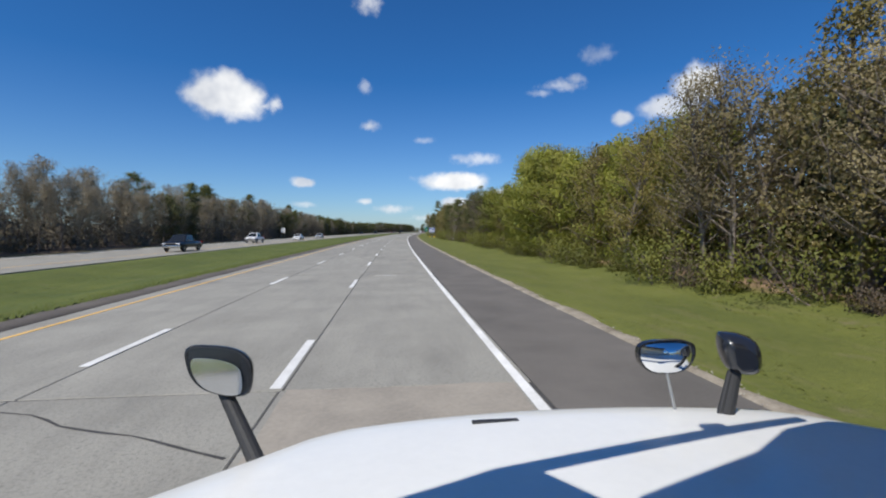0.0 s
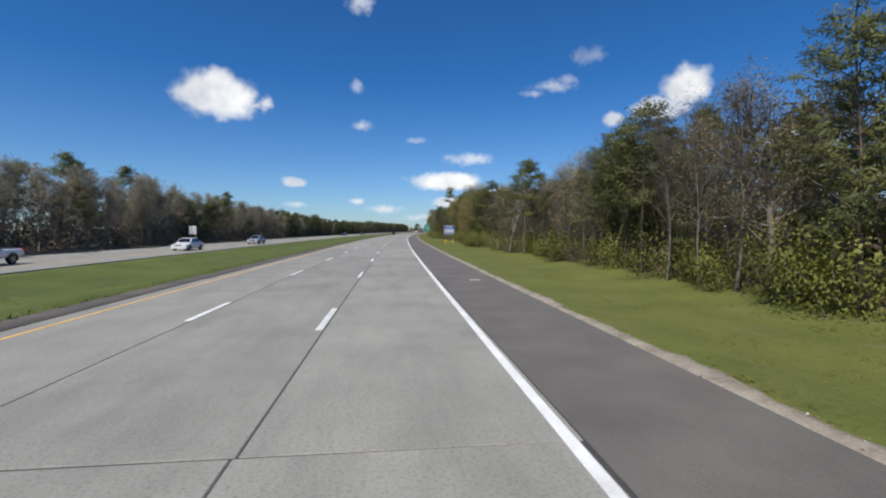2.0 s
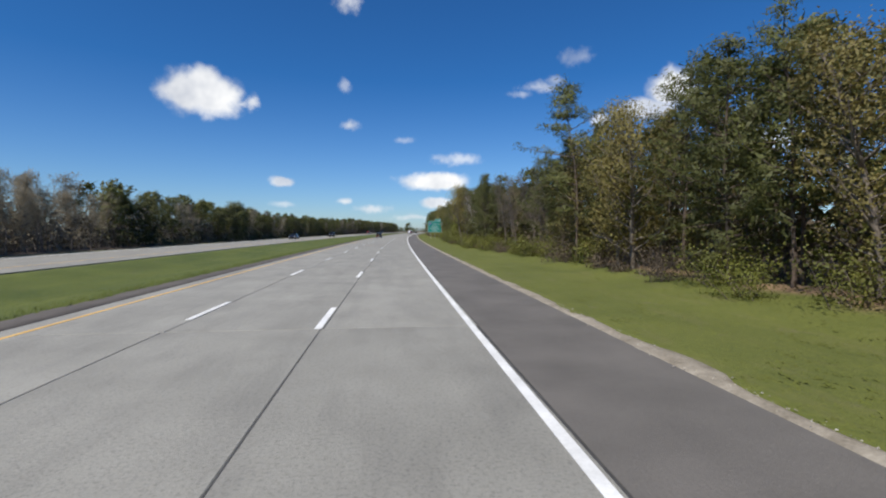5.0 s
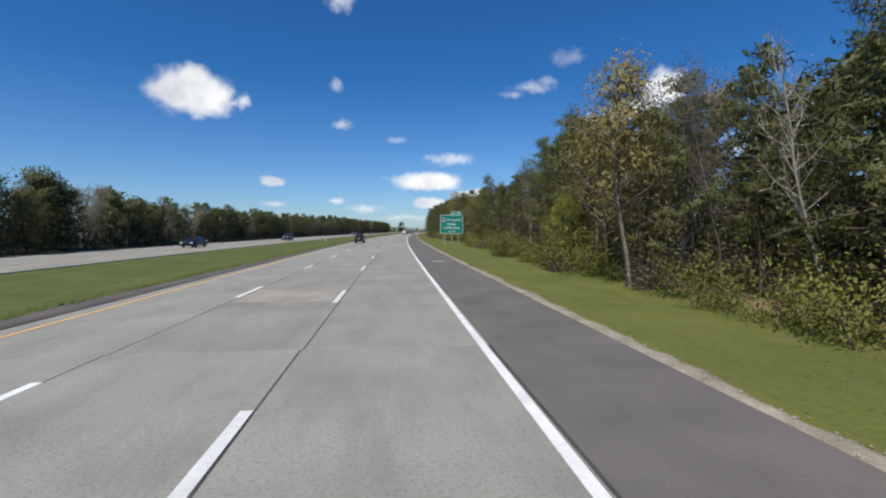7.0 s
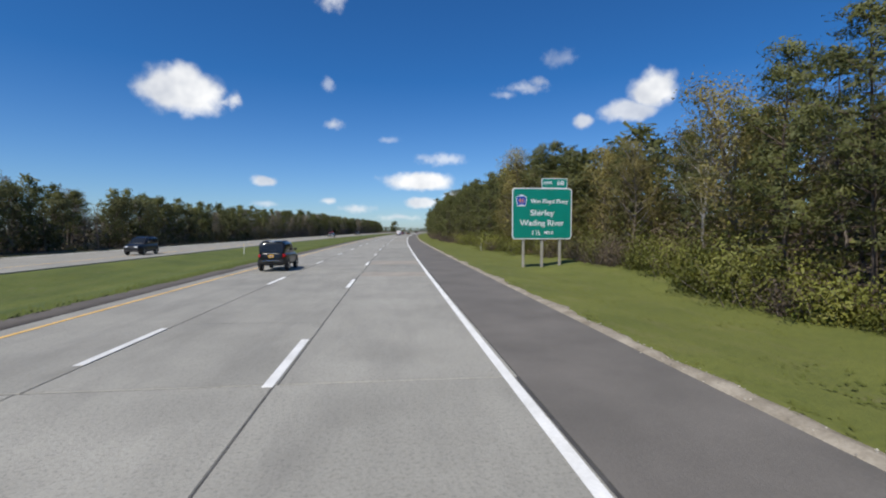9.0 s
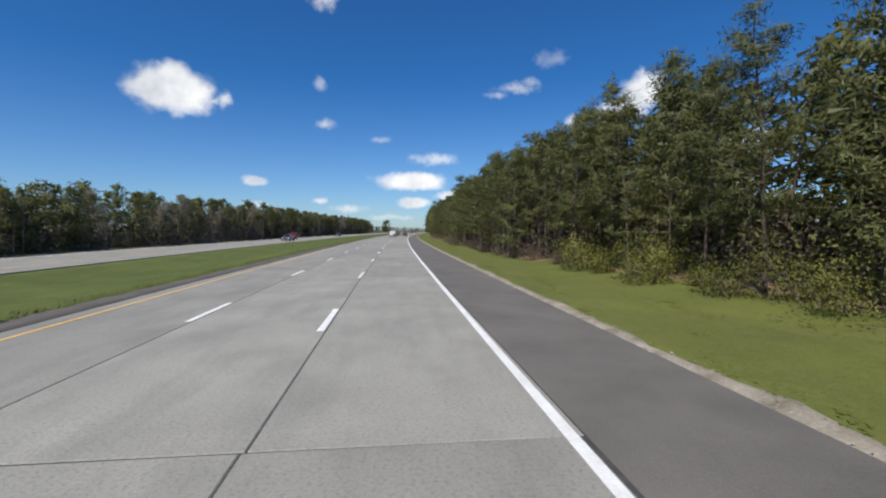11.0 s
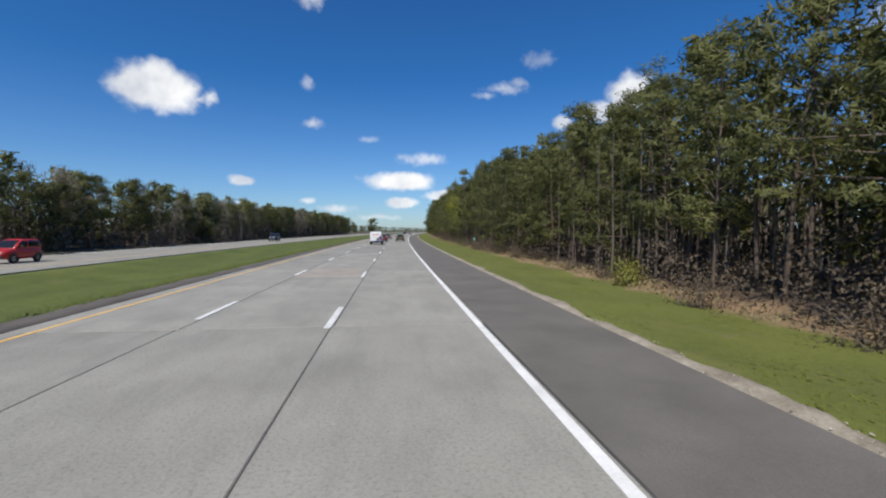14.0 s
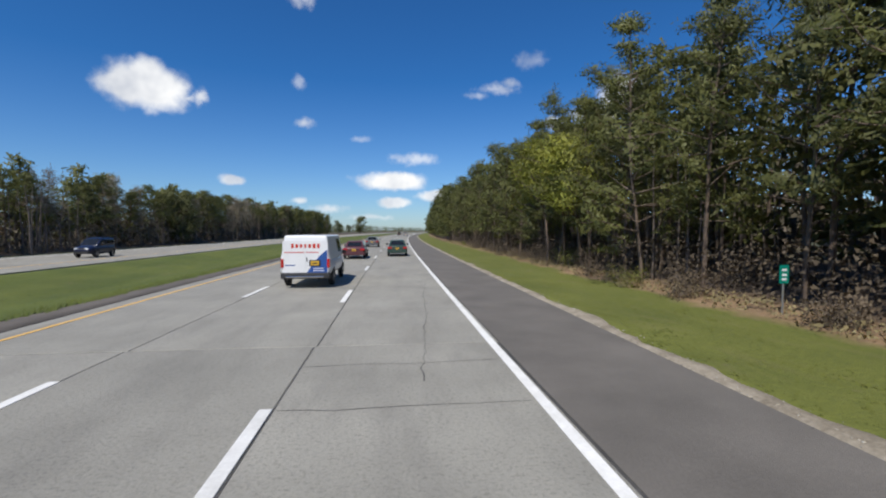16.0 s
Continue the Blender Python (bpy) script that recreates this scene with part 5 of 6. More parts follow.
def finer(stations, n=30):
    """The same sections at n even steps, with the corners eased."""
    st = np.array(stations)
    q = np.linspace(0, 1, n) ** 1.0
    own = np.linspace(0, 1, len(st))
    out = np.stack([np.interp(q, own, st[:, k]) for k in range(4)], axis=1)
    for _ in range(2):
        out[1:-1] = 0.25 * out[:-2] + 0.5 * out[1:-1] + 0.25 * out[2:]
    return [tuple(row) for row in out.tolist()]


def shell(stations, power, keep, proud=0.006):
    """A pane that follows the lofted cabin: its faces whose centre suits keep, set a little proud."""
    bm = loft(stations, power, 56)
    bm.normal_update()
    bmesh.ops.delete(bm, geom=[f for f in bm.faces if not keep(f.calc_center_median(), f.normal)], context="FACES")
    bm.normal_update()
    for v in bm.verts:
        v.co += v.normal * proud
    return bm


def suv(label, colour, s, u, turn=0.0):
    L, W, H = 4.2, 1.78, 1.68
    st = finer([(0.0, 0.50, 0.52, 0.96), (0.05, 0.70, 0.42, 1.04), (0.16, 0.81, 0.36, 1.08), (0.42, 0.87, 0.30, 1.1), (1.0, 0.892, 0.28, 1.1), (2.2, 0.892, 0.27, 1.08), (3.2, 0.885, 0.28, 1.05), (3.75, 0.85, 0.32, 0.97),
                (4.05, 0.75, 0.38, 0.84), (L, 0.55, 0.46, 0.7)])
    base = tagged(new("suv"), label, "car", "traffic on the highway")
    body = part("body", loft(st, 4.0, 36), colour, base)
    for f in body.data.polygons:
        f.use_smooth = True
    roof = finer([(0.05, 0.66, 0.8, 1.10), (0.12, 0.73, 0.8, 1.34), (0.22, 0.775, 0.8, 1.57), (0.4, 0.80, 0.8, 1.665), (1.2, 0.815, 0.8, 1.70), (1.9, 0.815, 0.8, 1.68), (2.25, 0.81, 0.8, 1.62), (2.6, 0.80, 0.8, 1.42), (3.0, 0.77, 0.8, 1.08)], 44)
    top = part("cabin", loft(roof, 4.4, 56), colour, base)
    for f in top.data.polygons:
        f.use_smooth = True
    part("rear_window", shell(roof, 4.4, lambda p, n: n.y < -0.45 and p.z > 1.14 and abs(p.x) < 0.6), GLASS, top, "dark rear window")
    part("windscreen", shell(roof, 4.4, lambda p, n: n.y > 0.4 and p.z > 1.1 and abs(p.x) < 0.62), GLASS, top, "dark windscreen")
    for side in (-1, 1):
        for y0, y1 in ((0.35, 0.95), (1.02, 1.68), (1.76, 2.55)):
            part("side_window", shell(roof, 4.4, lambda p, n: n.x * side > 0.55 and 1.13 < p.z < 1.56 and y0 < p.y < y1), GLASS, top)
        for y in (0.76, 3.3):
            wheel(base, side * (W / 2 - 0.1), y, 0.345, 0.2, side)
            bm = bmesh.new()
            xo = side * (W / 2 - 0.004)
            arc = [2 * math.pi * k / 24 for k in range(-1, 14)]
            inner = [bm.verts.new((xo, y + 0.365 * math.cos(a), 0.345 + 0.365 * math.sin(a))) for a in arc]
            outer = [bm.verts.new((xo + side * 0.012, y + 0.43 * math.cos(a), 0.345 + 0.43 * math.sin(a))) for a in arc]
            inside = [bm.verts.new((xo - side * 0.2, v.co.y, v.co.z)) for v in inner]
            for k in range(len(arc) - 1):
                bm.faces.new((inner[k], inner[k + 1], outer[k + 1], outer[k]))
                bm.faces.new((inner[k], inner[k + 1], inside[k + 1], inside[k]))
            part("wheel_arch", bm, TRIM, body)
        part("tail_light", shell(st, 4.0, lambda p, n: p.x * side > 0.66 and 0.80 < p.z < 1.12 and p.y < 0.30, 0.012), TAIL, body, "red tail light wrapped round the corner")
        part("roof_rail", rod((side * 0.56, 0.55, H + 0.012), (side * 0.56, 2.0, H + 0.012), 0.02), TRIM, base)
        part("side_mirror", box((0.2, 0.1, 0.15), (side * (W / 2 + 0.06), 2.5, 1.18), 0.04, 3), TRIM, base)
    plate_ob = part("number_plate", box((0.31, 0.02, 0.16), (0.0, -0.012, 0.86), 0.005), PLATE, base, "yellow number plate")
    part("plate_bar", box((0.22, 0.006, 0.06), (0.0, -0.024, 0.86), 0.002), BLUE_SHEET, plate_ob)
    part("rear_bumper", shell(st, 4.0, lambda p, n: p.z < 0.68 and p.y < 0.5 and n.z > -0.75, 0.045), TRIM, body, "dark grey plastic bumper")
    part("bumper_strip", box((1.0, 0.03, 0.04), (0, -0.05, 0.6), 0.012, 2), CHROME, body, "shiny strip on the bumper")
    front_kit(base, L - 0.02, W * 0.76, 0.76, TRIM)
    part("spoiler", box((1.16, 0.24, 0.035), (0, 0.38, H - 0.03), 0.015, 2), colour, base)
    part("high_brake_light", box((0.34, 0.03, 0.035), (0, 0.255, H - 0.035), 0.01), LAMP_CLEAR, base, "pale strip of the high brake light")
    part("tailgate_trim", box((0.56, 0.03, 0.03), (0, -0.004, 1.0), 0.008), CHROME, base)
    part("rear_wiper", box((0.36, 0.02, 0.02), (0.1, 0.07, 1.2), 0.004), TRIM, base)
    base.matrix_world = along(s, u, 0.012, turn) @ Matrix.Diagonal((0.92, 0.86, 1.02, 1))
    return base


def pickup(label, colour, s, u, turn=0.0):
    L, W, H = 5.6, 1.95, 1.85
    st = [(0.0, 0.88, 0.5, 1.08), (0.08, 0.95, 0.42, 1.12), (2.0, 0.97, 0.4, 1.12), (3.6, 0.97, 0.4, 1.12), (4.4, 0.96, 0.4, 1.14), (5.3, 0.92, 0.42, 1.08), (5.5, 0.86, 0.46, 1.0), (L, 0.75, 0.5, 0.86)]
    base = vehicle("pickup_truck", label, "pickup truck", colour, L, W, H, 1.12, st, (2.0, 4.35, 2.15, 3.5, 0.88, 0.72), (1.05, 4.6), 0.38)
    rear_kit(base, W, 0.92, 0.34, 0.16, 0.7, 0.52, CHROME)
    front_kit(base, L, W, 0.88, CHROME)
    part("cargo_bed", box((1.5, 1.7, 0.02), (0, 1.0, 1.125), 0.005), TRIM, base)
    base.matrix_world = along(s, u, 0.03, turn)
    return base


def cargo_van(s, u):
    white = paint("van_white", (0.86, 0.86, 0.85))
    blue = paint("van_blue", (0.02, 0.085, 0.32))
    red = paint("van_red", (0.62, 0.05, 0.03))
    L, W, H = 5.5, 2.0, 2.12
    st = [(0.0, 0.93, 0.5, 1.2), (0.06, 0.98, 0.42, 1.22), (2.0, 1.0, 0.36, 1.22), (4.0, 1.0, 0.36, 1.22), (4.7, 0.98, 0.38, 1.18), (5.2, 0.93, 0.42, 1.08), (5.4, 0.84, 0.46, 0.98), (L, 0.7, 0.5, 0.85)]
    base = vehicle("cargo_van", "white cargo van with blue and red lettering on its rear doors", "van", white, L, W, H, 1.2, st,
                   (0.0, 4.75, 0.12, 4.05, 0.985, 0.84), (1.0, 4.45), 0.36, rear="panel", panes=3, first=2)
    left_door = part("rear_door", plate(0.885, 1.36, 0.03, 0.07, -0.035, -0.447, 1.22), white, base, "white rear door without window")
    door = part("rear_door", plate(0.885, 1.36, 0.03, 0.07, -0.035, 0.447, 1.22), white, base, "white rear door with a blue corner")
    bm = bmesh.new()
    pts = [(0.01, 0.56), (0.87, 0.56), (0.87, 1.55), (0.56, 1.30), (0.26, 0.91)]
    front = [bm.verts.new((x, -0.040, z)) for x, z in pts]
    back = [bm.verts.new((x, -0.034, z)) for x, z in pts]
    bm.faces.new(front)
    for i in range(5):
        bm.faces.new((front[i], back[i], back[(i + 1) % 5], front[(i + 1) % 5]))
    part("blue_panel", bm, blue, door, "diagonal blue panel")
    for i, (w, h) in enumerate(((0.12, 0.2), (0.13, 0.16), (0.13, 0.16), (0.10, 0.16), (0.13, 0.16), (0.14, 0.2), (0.12, 0.2))):
        x = -0.5 + i * 0.17
        part("letter_bar", plate(w * 0.8, h * 0.9, 0.005, 0.02, -0.040, x, 1.70), red, left_door if x < 0 else door)
    part("letter_bar", plate(0.8, 0.035, 0.005, 0.008, -0.040, -0.44, 1.44), red, left_door)
    part("letter_bar", plate(0.4, 0.04, 0.005, 0.008, -0.040, -0.6, 0.92), blue, left_door)
    for i in range(2):
        part("letter_bar", plate(0.42, 0.03, 0.005, 0.008, -0.046, 0.52, 0.70 + i * 0.09), white, door)
    part("door_handle", box((0.04, 0.03, 0.16), (0.06, -0.045, 1.15), 0.01), TRIM, door)
    part("plate_recess", plate(0.46, 0.26, 0.005, 0.03, -0.042, 0.38, 1.0), TRIM, door, "dark recess round the number plate")
    rear_kit(base, W, 1.0, 0.36, 0.12, 1.0, 0.5, TRIM, -0.045, 0.38)
    part("rear_step", box((1.5, 0.2, 0.06), (0, -0.1, 0.46), 0.02), CHROME, base)
    part("letter_bar", plate(0.5, 0.035, 0.005, 0.008, -0.040, 0.28, 1.44), red, door)
    front_kit(base, L, W, 0.82, CHROME)
    part("exhaust", rod((0.5, -0.02, 0.33), (0.5, 1.2, 0.33), 0.035), TRIM, base)
    part("axle", rod((-0.9, 1.0, 0.36), (0.9, 1.0, 0.36), 0.07), TRIM, base)
    base.matrix_world = along(s, u, 0.012)


BLACK = paint("black_paint", (0.005, 0.005, 0.006))
SILVER = paint("silver_paint", (0.30, 0.31, 0.32))
GREY = paint("grey_paint", (0.11, 0.115, 0.12))
MAROON = paint("maroon_paint", (0.10, 0.03, 0.035))
CAR_GREEN = paint("dark_green_paint", (0.03, 0.06, 0.045))
WHITE = paint("white_paint", (0.75, 0.75, 0.75))
RED = paint("red_paint", (0.45, 0.02, 0.015))
LANE_1, LANE_2, LANE_3 = 0.16, -3.46, -6.85
cargo_van(454.9 + 19.2, LANE_2 - 0.15)
suv("black compact suv with red tail lights and roof rails", BLACK, 270.2 + 12.65, LANE_3 + 0.12)
sedan("maroon sedan in the middle lane", MAROON, 454.9 + 38.0, LANE_2 + 0.1)
sedan("dark green sedan driving in the slow lane", CAR_GREEN, 454.9 + 41.5, LANE_1)
sedan("grey sedan far ahead in the middle lane", GREY, 454.9 + 65.0, LANE_2)
sedan("silver sedan far ahead in the slow lane", SILVER, 454.9 + 190.0, LANE_1)
sedan("black sedan far ahead in the middle lane", BLACK, 454.9 + 215.0, LANE_2)
pickup("dark pickup truck on the opposite carriageway", BLACK, 57.0, -23.6, 180)
pickup("white pickup truck on the opposite carriageway", WHITE, 92.0, -26.6, 180)
sedan("white sedan on the opposite carriageway", WHITE, 116.0, -24.2, 180)
sedan("grey sedan on the opposite carriageway", SILVER, 141.0, -24.0, 180)
sedan("black sedan on the opposite carriageway", BLACK, 268.0, -27.6, 180)
suv("black suv on the opposite carriageway", BLACK, 305.0, -24.2, 180)
sedan("dark grey sedan towards us on the opposite carriageway", GREY, 419.0, -24.2, 180)
suv("red suv on the opposite carriageway", RED, 436.0, -27.4, 180)
suv("dark blue suv on the opposite carriageway", paint("navy_paint", (0.01, 0.015, 0.04)), 500.0, -26.2, 180)


# ---------------------------------------------------------------- the lorry from which the view sets out
def lorry():
    white = paint("lorry_white", (0.80, 0.80, 0.765))
    base = tagged(new("lorry"), "white bonneted lorry tractor with black mirrors on its bonnet", "truck")
    mid = 0.55
    k = 0.85  # the bonnet as seen from the seat

    def near(x, f, z):
        return (k * x, k * f, EYE - k * (EYE - z))

    # the bonnet: a crowned sheet, tapered to the front, with turned-down front and flanks
    bm = bmesh.new()
    rows_, cols = 26, 28
    grid = []
    for i in range(rows_ + 1):
        f = 0.42 + 1.75 * i / rows_
        half = min(2.1, 1.09 + 1.18 * (1.87 - f))
        line = []
        for j in range(cols + 1):
            x = -1 + 2 * j / cols
            z = 1.66 - 0.035 * f - 0.05 * x * x - 0.10 * abs(x) ** 14
            z -= 0.75 * max(0.0, (f - 1.77 + 0.03 * abs(x) ** 3) / 0.63) ** 2.2
            line.append(bm.verts.new(near(0.72 + half * x, f, z)))
        grid.append(line)
    for i in range(rows_):
        for j in range(cols):
            bm.faces.new((grid[i][j], grid[i][j + 1], grid[i + 1][j + 1], grid[i + 1][j]))
    for f in bm.faces:
        f.smooth = True
    bmesh.ops.recalc_face_normals(bm, faces=bm.faces)
    hood = part("bonnet", bm, white, base, "glossy white bonnet")
    hood.modifiers.new("thickness", "SOLIDIFY").thickness = 0.03
    part("bonnet_trim", box((0.16, 0.03, 0.012), near(0.4, 1.75, 1.592), 0.004), TRIM, hood, "black trim strip")
    part("grille", box((1.3, 0.08, 0.85), (mid, 1.98, 0.88), 0.04, 2), CHROME, base)
    part("front_bumper", box((2.4, 0.3, 0.4), (mid, 2.05, 0.45), 0.08, 3), white, base)
    for side in (-1, 1):
        part("wing", loft([(0.3, 0.2, 0.55, 1.45), (0.8, 0.22, 0.8, 1.52), (1.4, 0.2, 0.8, 1.45), (1.9, 0.14, 0.5, 1.2)]), white, base).location = (mid + side * 1.05, 0, 0)
        wheel(base, mid + side * 1.0, 0.95, 0.5, 0.28, side)
        wheel(base, mid + side * 1.0, -3.6, 0.5, 0.28, side)
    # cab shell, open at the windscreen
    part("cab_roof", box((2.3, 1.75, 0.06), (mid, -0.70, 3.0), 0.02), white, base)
    part("cab_back", box((2.3, 0.06, 2.3), (mid, -1.6, 1.83), 0.02), white, base)
    for side in (-1, 1):
        part("cab_side", box((0.06, 1.7, 1.25), (mid + side * 1.12, -0.72, 1.3), 0.02), white, base)
        part("cab_pillar", box((0.08, 0.1, 1.05), (mid + side * 1.11, 0.08, 2.44), 0.02), white, base)
        part("cab_pillar", box((0.08, 0.12, 1.05), (mid + side * 1.11, -1.5, 2.44), 0.02), white, base)

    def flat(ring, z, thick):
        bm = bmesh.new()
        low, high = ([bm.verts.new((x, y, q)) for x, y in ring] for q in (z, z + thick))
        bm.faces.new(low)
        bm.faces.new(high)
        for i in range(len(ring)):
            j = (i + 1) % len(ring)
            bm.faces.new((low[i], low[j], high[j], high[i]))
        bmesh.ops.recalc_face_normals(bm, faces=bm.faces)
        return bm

    # unseen plates, rail and knob over the windscreen, added to shade the bonnet
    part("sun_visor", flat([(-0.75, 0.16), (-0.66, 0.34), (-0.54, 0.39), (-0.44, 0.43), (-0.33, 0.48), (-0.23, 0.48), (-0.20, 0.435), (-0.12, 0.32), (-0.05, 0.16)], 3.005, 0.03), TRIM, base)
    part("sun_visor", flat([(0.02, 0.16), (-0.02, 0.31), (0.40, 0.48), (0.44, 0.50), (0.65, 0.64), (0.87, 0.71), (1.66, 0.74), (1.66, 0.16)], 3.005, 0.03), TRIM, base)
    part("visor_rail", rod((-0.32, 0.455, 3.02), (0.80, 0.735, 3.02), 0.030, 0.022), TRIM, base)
    part("marker_lamp", box((0.08, 0.05, 0.05), (0.43, 0.668, 3.03), 0.015, 2), ORANGE_SHEET, base, "unseen orange knob added for its shadow on the bonnet")
    part("cab_floor", box((2.3, 1.7, 0.08), (mid, -0.72, 0.7), 0.02), TRIM, base)
    part("dashboard", box((2.1, 0.3, 0.3), (mid, 0.2, 1.45), 0.05, 2), TRIM, base)
    part("chassis", box((0.9, 6.4, 0.3), (mid, -1.2, 0.6), 0.03), TRIM, base)
    mirror_mat = material("mirror_glass", (0.85, 0.86, 0.87), (0.88, 0.89, 0.9), 1.0, 10.0, 0.06, 0, metal=1.0)

    def bonnet_mirror(x, f, z, foot, ring, glass, turn, tilt, twin=False):
        """A bonnet mirror: a rounded housing round the outline ring, its glass set in, and an arm down to the bonnet."""
        x, f, z = near(x, f, z)
        foot = near(*foot)
        m = Matrix.Translation((x, f, z)) @ Matrix.Rotation(radians(turn), 4, "Z") @ Matrix.Rotation(radians(tilt), 4, "X")

        def layers(outline, steps):
            bm = bmesh.new()
            for _ in range(2):
                cut = []
                for (xa, za), (xb, zb) in zip(outline, outline[1:] + outline[:1]):
                    cut += [(0.75 * xa + 0.25 * xb, 0.75 * za + 0.25 * zb), (0.25 * xa + 0.75 * xb, 0.25 * za + 0.75 * zb)]
                outline = cut
            loops = [[bm.verts.new((px * grow, y, pz * grow)) for px, pz in outline] for grow, y in steps]
            for one, two in zip(loops, loops[1:]):
                for i in range(len(outline)):
                    j = (i + 1) % len(outline)
                    bm.faces.new((one[i], one[j], two[j], two[i]))
            bm.faces.new(loops[0])
            bm.faces.new(loops[-1])
            for face in bm.faces:
                face.smooth = len(face.verts) == 4
            bmesh.ops.recalc_face_normals(bm, faces=bm.faces)
            bmesh.ops.transform(bm, matrix=m, verts=bm.verts)
            return bm
        house = part("bonnet_mirror", layers(ring, ((0.90, -0.002), (0.97, -0.010), (1.0, 0.004), (0.98, 0.03), (0.84, 0.065), (0.5, 0.085))), GLOSS_BLACK, base, "glossy black mirror housing")
        part("mirror_glass", layers(glass, ((1.0, -0.014), (1.02, -0.006))), mirror_mat, house, "mirror glass")
        top = m @ Vector((0.012, 0.03, min(q for _, q in ring) * 0.8))
        part("mirror_arm", rod(foot, top, 0.026, 0.021, 14), TRIM, house)
        if twin:
            part("mirror_arm", rod(Vector(foot) + Vector((-0.028, 0, 0)), top + Vector((-0.02, 0, 0)), 0.012, 0.01), TRIM, house)
        part("arm_foot", box((0.07, 0.07, 0.02), Vector(foot) + Vector((0, 0, 0.0)), 0.008), TRIM, house)

    GLOSS_BLACK = material("gloss_black_plastic", (0.012, 0.013, 0.016), (0.02, 0.021, 0.025), 4.0, 50.0, 0.22, 0, coat=0.5)
    q = 1 / 545
    bonnet_mirror(-0.635, 1.76, 1.825, (-0.46, 1.66, 1.49), [(x * q * 0.94, z * q) for x, z in ((-57, 36), (-50, 44), (-38, 46), (12, 41), (40, 31), (54, 18), (60, 2), (58, -32), (52, -42), (40, -46), (12, -43), (-26, -30), (-46, -8), (-54, 16))],
                  [(x * q * 0.94, z * q) for x, z in ((-46, 22), (-30, 25), (8, 19), (34, 8), (42, -8), (42, -36), (33, -42), (8, -39), (-22, -27), (-39, -6))], 6, -7)
    bonnet_mirror(1.452, 1.80, 1.815, (1.35, 1.74, 1.50), [(x * q * 0.9, z * q) for x, z in ((-36, 28), (-10, 42), (34, 46), (42, 40), (40, 12), (28, -20), (12, -34), (-20, -36), (-38, -28), (-42, 0))],
                  [(x * q * 0.9, z * q) for x, z in ((-28, 22), (-8, 33), (28, 36), (32, 10), (22, -16), (8, -27), (-18, -28), (-32, -10))], 160, 0, True)
    # convex mirror on a thin stem: flat on top, round below
    outline = [(math.cos(a) * 0.112 * (1 - 0.08 * max(0, math.sin(a))), (math.sin(a) * 0.080 if math.sin(a) < 0 else math.sin(a) ** 0.5 * 0.046)) for a in (2 * math.pi * i / 28 for i in range(28))]
    outline = [(math.copysign(abs(x / 0.112) ** 0.75, x) * 0.112, z) for x, z in outline]
    bm = bmesh.new()
    loops = [[bm.verts.new((x * g, y, z * g)) for x, z in outline] for g, y in ((0.93, 0.004), (0.94, -0.006), (1.0, -0.004), (1.0, 0.02), (0.6, 0.05))]
    for one, two in zip(loops, loops[1:]):
        for i in range(28):
            bm.faces.new((one[i], one[(i + 1) % 28], two[(i + 1) % 28], two[i]))
    bm.faces.new(loops[-1])
    bmesh.ops.recalc_face_normals(bm, faces=bm.faces)
    at = Vector(near(1.175, 1.86, 1.815))
    bmesh.ops.translate(bm, vec=at, verts=bm.verts)
    convex = part("convex_mirror", bm, GLOSS_BLACK, base, "black-rimmed convex mirror")
    bm = bmesh.new()
    loops = [[bm.verts.new((x * g * 0.93, -0.030 * (1 - g * g) + 0.0, z * g * 0.93)) for x, z in outline] for g in (1.0, 0.85, 0.65, 0.45, 0.25, 0.08)]
    for one, two in zip(loops, loops[1:]):
        for i in range(28):
            bm.faces.new((one[i], one[(i + 1) % 28], two[(i + 1) % 28], two[i]))
    bm.faces.new(loops[-1])
    for face in bm.faces:
        face.smooth = True
    bmesh.ops.recalc_face_normals(bm, faces=bm.faces)
    bmesh.ops.transform(bm, matrix=Matrix.Translation(at) @ Matrix.Rotation(radians(-6), 4, "X"), verts=bm.verts)
    part("mirror_glass", bm, mirror_mat, convex)
    part("mirror_arm", rod(near(1.19, 1.78, 1.50), at + Vector((0, 0.012, -0.04)), 0.006), GALVANISED, convex)
    part("arm_foot", rod(near(1.19, 1.78, 1.50), near(1.19, 1.78, 1.52), 0.018, 0.012, 14), CHROME, convex)
    base.matrix_world = Matrix.Identity(4)


lorry()

# ---------------------------------------------------------------- paving slabs, patches, cracks
SLAB = 18.3
for left, right in ((LINE_A + 0.013, 2.13), (LINE_B + 0.013, LINE_A - 0.01), (-8.98, LINE_B - 0.01)):
    me = bpy.data.meshes.new("slab")
    bm = box((right - left, SLAB - 0.025, 0.2), (0, SLAB / 2, -0.1), 0.012)
    bm.to_mesh(me), bm.free()
    me.materials.append(CONCRETE)
    for i in range(-3, 32):
        ob = new("slab", me)
        ob.parent = road_bed
        ob.matrix_world = along(i * SLAB + 6.9, (left + right) / 2, rng.uniform(-0.0025, 0.0015))
far_start = 32 * SLAB + 6.9
rest = ribbon("slabs_beyond", far_start, ROAD_END, 8, [(-8.98, -0.1), (-8.98, 0.0), (2.13, 0.0), (2.13, -0.1)], CONCRETE, "", "")
rest.parent = road_bed
tagged(rest, "grey concrete slabs farther on", kind="stuff")

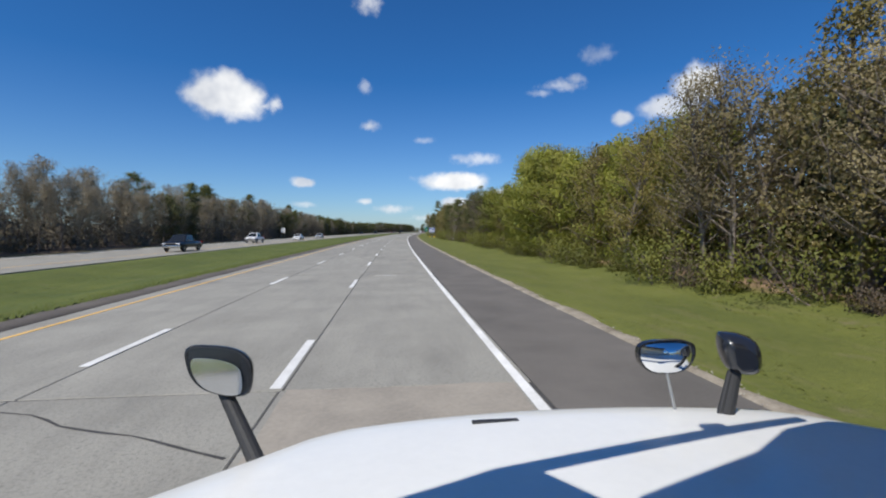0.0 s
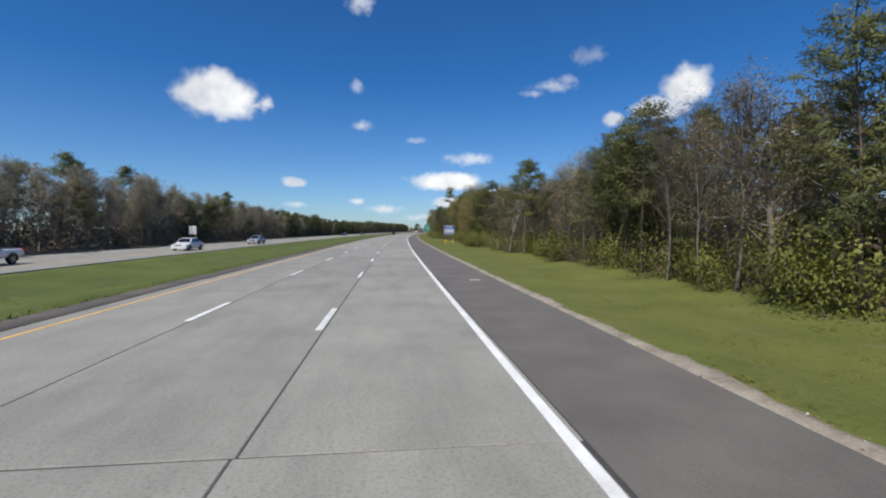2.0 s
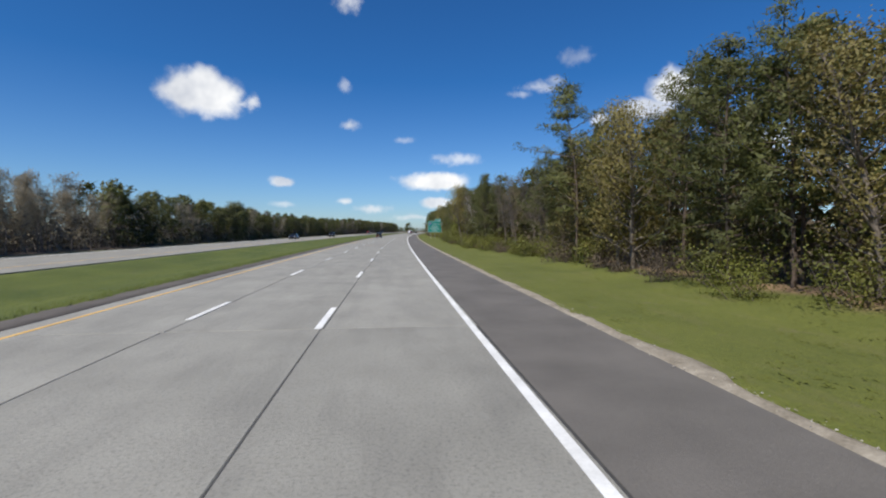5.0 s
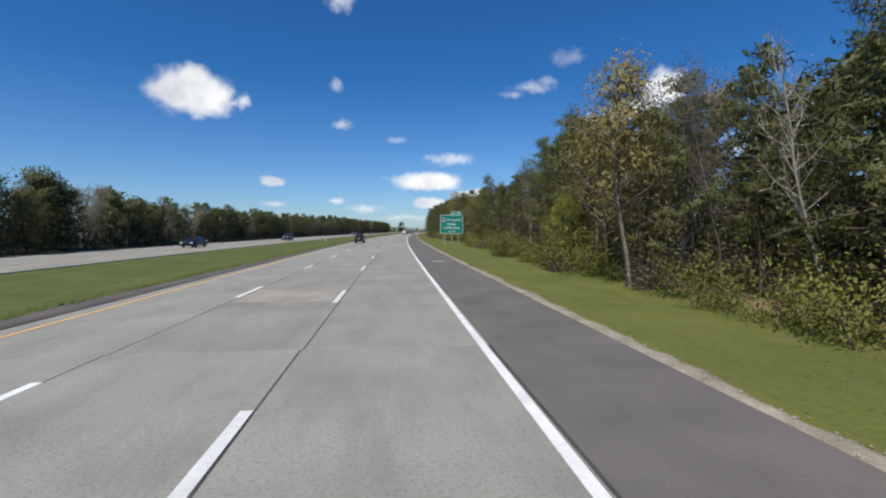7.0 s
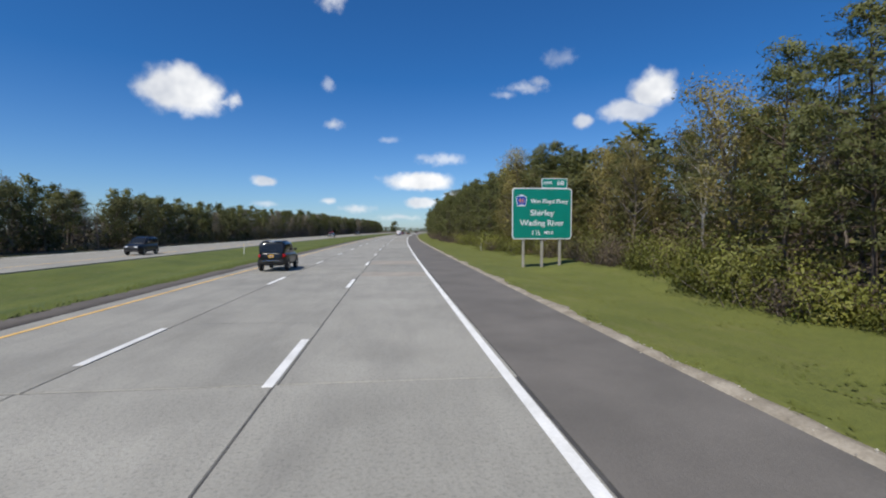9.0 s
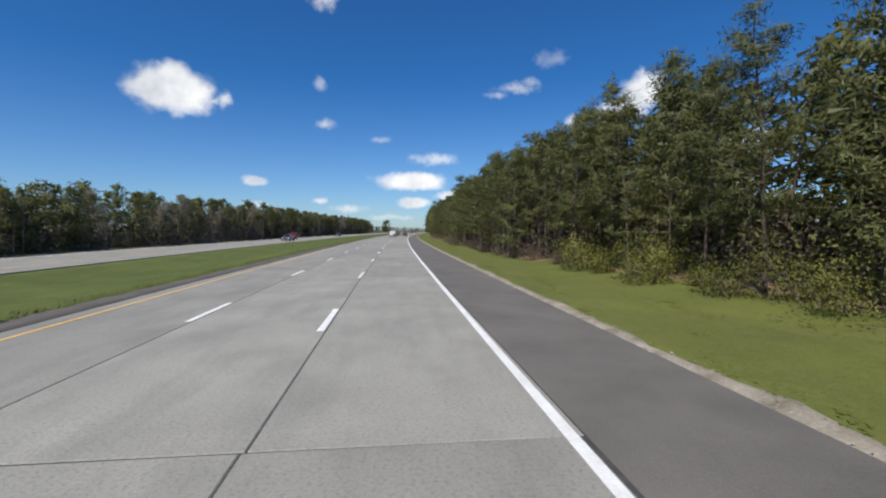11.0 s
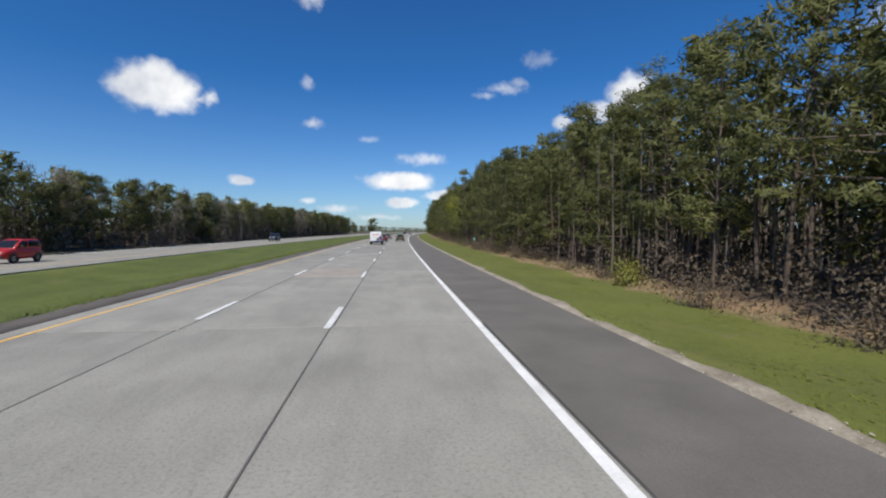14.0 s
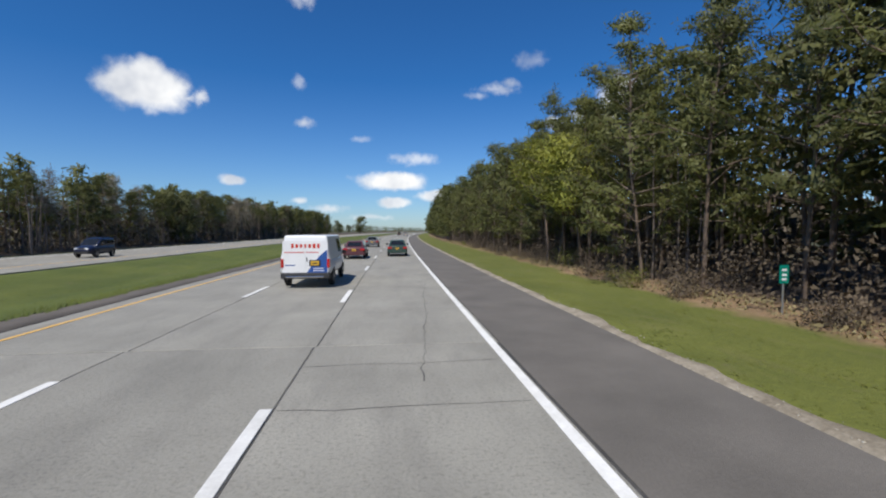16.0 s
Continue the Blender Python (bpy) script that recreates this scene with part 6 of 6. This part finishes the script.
def ragged(s, u0, u1, length, mat, label, rag=0.05, round_=0.0, top=0.006):
    """A patch of filler with uneven edges, its corners eased by round_."""
    ring, seed = [], rng.uniform(0, 100)
    for (xa, ya), (xb, yb) in (((u0, 0), (u1, 0)), ((u1, 0), (u1, length)), ((u1, length), (u0, length)), ((u0, length), (u0, 0))):
        n = max(3, int(math.hypot(xb - xa, yb - ya) / 0.12))
        ring += [(xa + (xb - xa) * i / n, ya + (yb - ya) * i / n) for i in range(n)]
    cx, cy = (u0 + u1) / 2, length / 2
    points = []
    for x, y in ring:
        ex, ey = (x - cx) / (u1 - u0) * 2, (y - cy) / length * 2
        ease = 1 - round_ * (abs(ex * ey) ** 1.5)
        points.append((cx + (x - cx) * ease + rag * noise.noise((x * 2.3, y * 2.3, seed)) * 0.6, cy + (y - cy) * ease + rag * noise.noise((x * 2.1, y * 2.1, seed + 40)) * 2))
    bm = bmesh.new()
    high = [bm.verts.new((x, y, top)) for x, y in points]
    low = [bm.verts.new((x, y, -0.004)) for x, y in points]
    bm.faces.new(high)
    for i in range(len(points)):
        j = (i + 1) % len(points)
        bm.faces.new((high[i], low[i], low[j], high[j]))
    bmesh.ops.recalc_face_normals(bm, faces=bm.faces)
    part("patch", bm, mat, road_bed, label).matrix_world = along(s, 0.0)


for s, length, lane in ((4.3, 2.6, 1), (119.5, 2.0, 1), (214.6, 3.0, 2), (251.6, 3.0, 1), (252.0, 2.6, 2), (279.7, 2.3, 1), (288.0, 3.6, 1), (366.8, 2.6, 1), (374.0, 1.8, 1), (421.5, 5.2, 2)):
    left, right = {1: (LINE_A + 0.06, 1.85), 2: (LINE_B + 0.1, LINE_A - 0.3), 3: (-8.3, LINE_B - 0.25)}[lane]
    ragged(s, left, right, length, PATCH, "paler beige concrete patch", 0.05)
for s, u0, u1, length, mat, what in ((24.0, -1.0, 0.2, 0.24, FILLER, "pale filled strip across the lane"), (349.7, -4.95, -3.75, 0.3, FILLER, "smeared pale paint"),
                                     (387.6, -3.7, -2.6, 0.55, FILLER, "pale blotch of filler"), (445.1, -2.75, -1.8, 0.6, FILLER, "pale square of filler")):
    ragged(s, u0, u1, length, mat, what, 0.08 * length, 0.12)
ragged(252.6, 0.5, 1.35, 1.5, DARK_ASPHALT, "dark square asphalt repair", 0.05, 0.0, 0.009)
ragged(252.72, 0.6, 1.25, 1.26, CONCRETE, "grey filler inside the square repair", 0.05, 0.0, 0.012)


def crack(s, u, way, length, width=0.035):
    """A wandering dark crack."""
    bm = bmesh.new()
    n = max(6, int(length / 0.35))
    last = None
    seed = rng.uniform(0, 100)
    for i in range(n + 1):
        q = i / n * length
        off = 0.12 * noise.noise((q * 0.7, seed, 0)) + 0.07 * noise.noise((q * 3.3, seed, 5))
        c = Vector((math.cos(way), math.sin(way), 0)) * q + Vector((-math.sin(way), math.cos(way), 0)) * off
        w = width * (0.35 + 0.65 * abs(noise.noise((q * 1.5, seed, 9))) * 1.6)
        side = Vector((-math.sin(way), math.cos(way), 0)) * w / 2
        pair = [bm.verts.new((c.x + k.x, c.y + k.y, 0.004)) for k in (side, -side)]
        if last:
            bm.faces.new((last[0], last[1], pair[1], pair[0]))
        last = pair
    bmesh.ops.recalc_face_normals(bm, faces=bm.faces)
    ob = part("crack", bm, SEALANT, road_bed)
    ob.matrix_world = along(s, u)


crack(24.6, -8.3, 0.03, 10.0, 0.05)
crack(6.5, -5.26, -0.43, 3.9, 0.06)
crack(121.5, -2.1, 0.0, 2.9, 0.04)
crack(234.1, -1.5, 0.0, 1.3, 0.06)
crack(463.0, -1.6, 0.0, 3.4, 0.028)
crack(462.0, 0.4, 1.5, 13.0, 0.02)
for i in range(22):
    lane = int(rng.integers(0, 3))
    u0 = (-1.6, -5.1, -8.7)[lane]
    if rng.random() < 0.65:
        crack(rng.uniform(15, 540), u0, rng.normal(0, 0.06), 3.4, rng.uniform(0.015, 0.035))
    else:
        crack(rng.uniform(15, 540), u0 + rng.uniform(0.4, 2.8), 1.57 + rng.normal(0, 0.02), rng.uniform(3, 7), rng.uniform(0.012, 0.02))
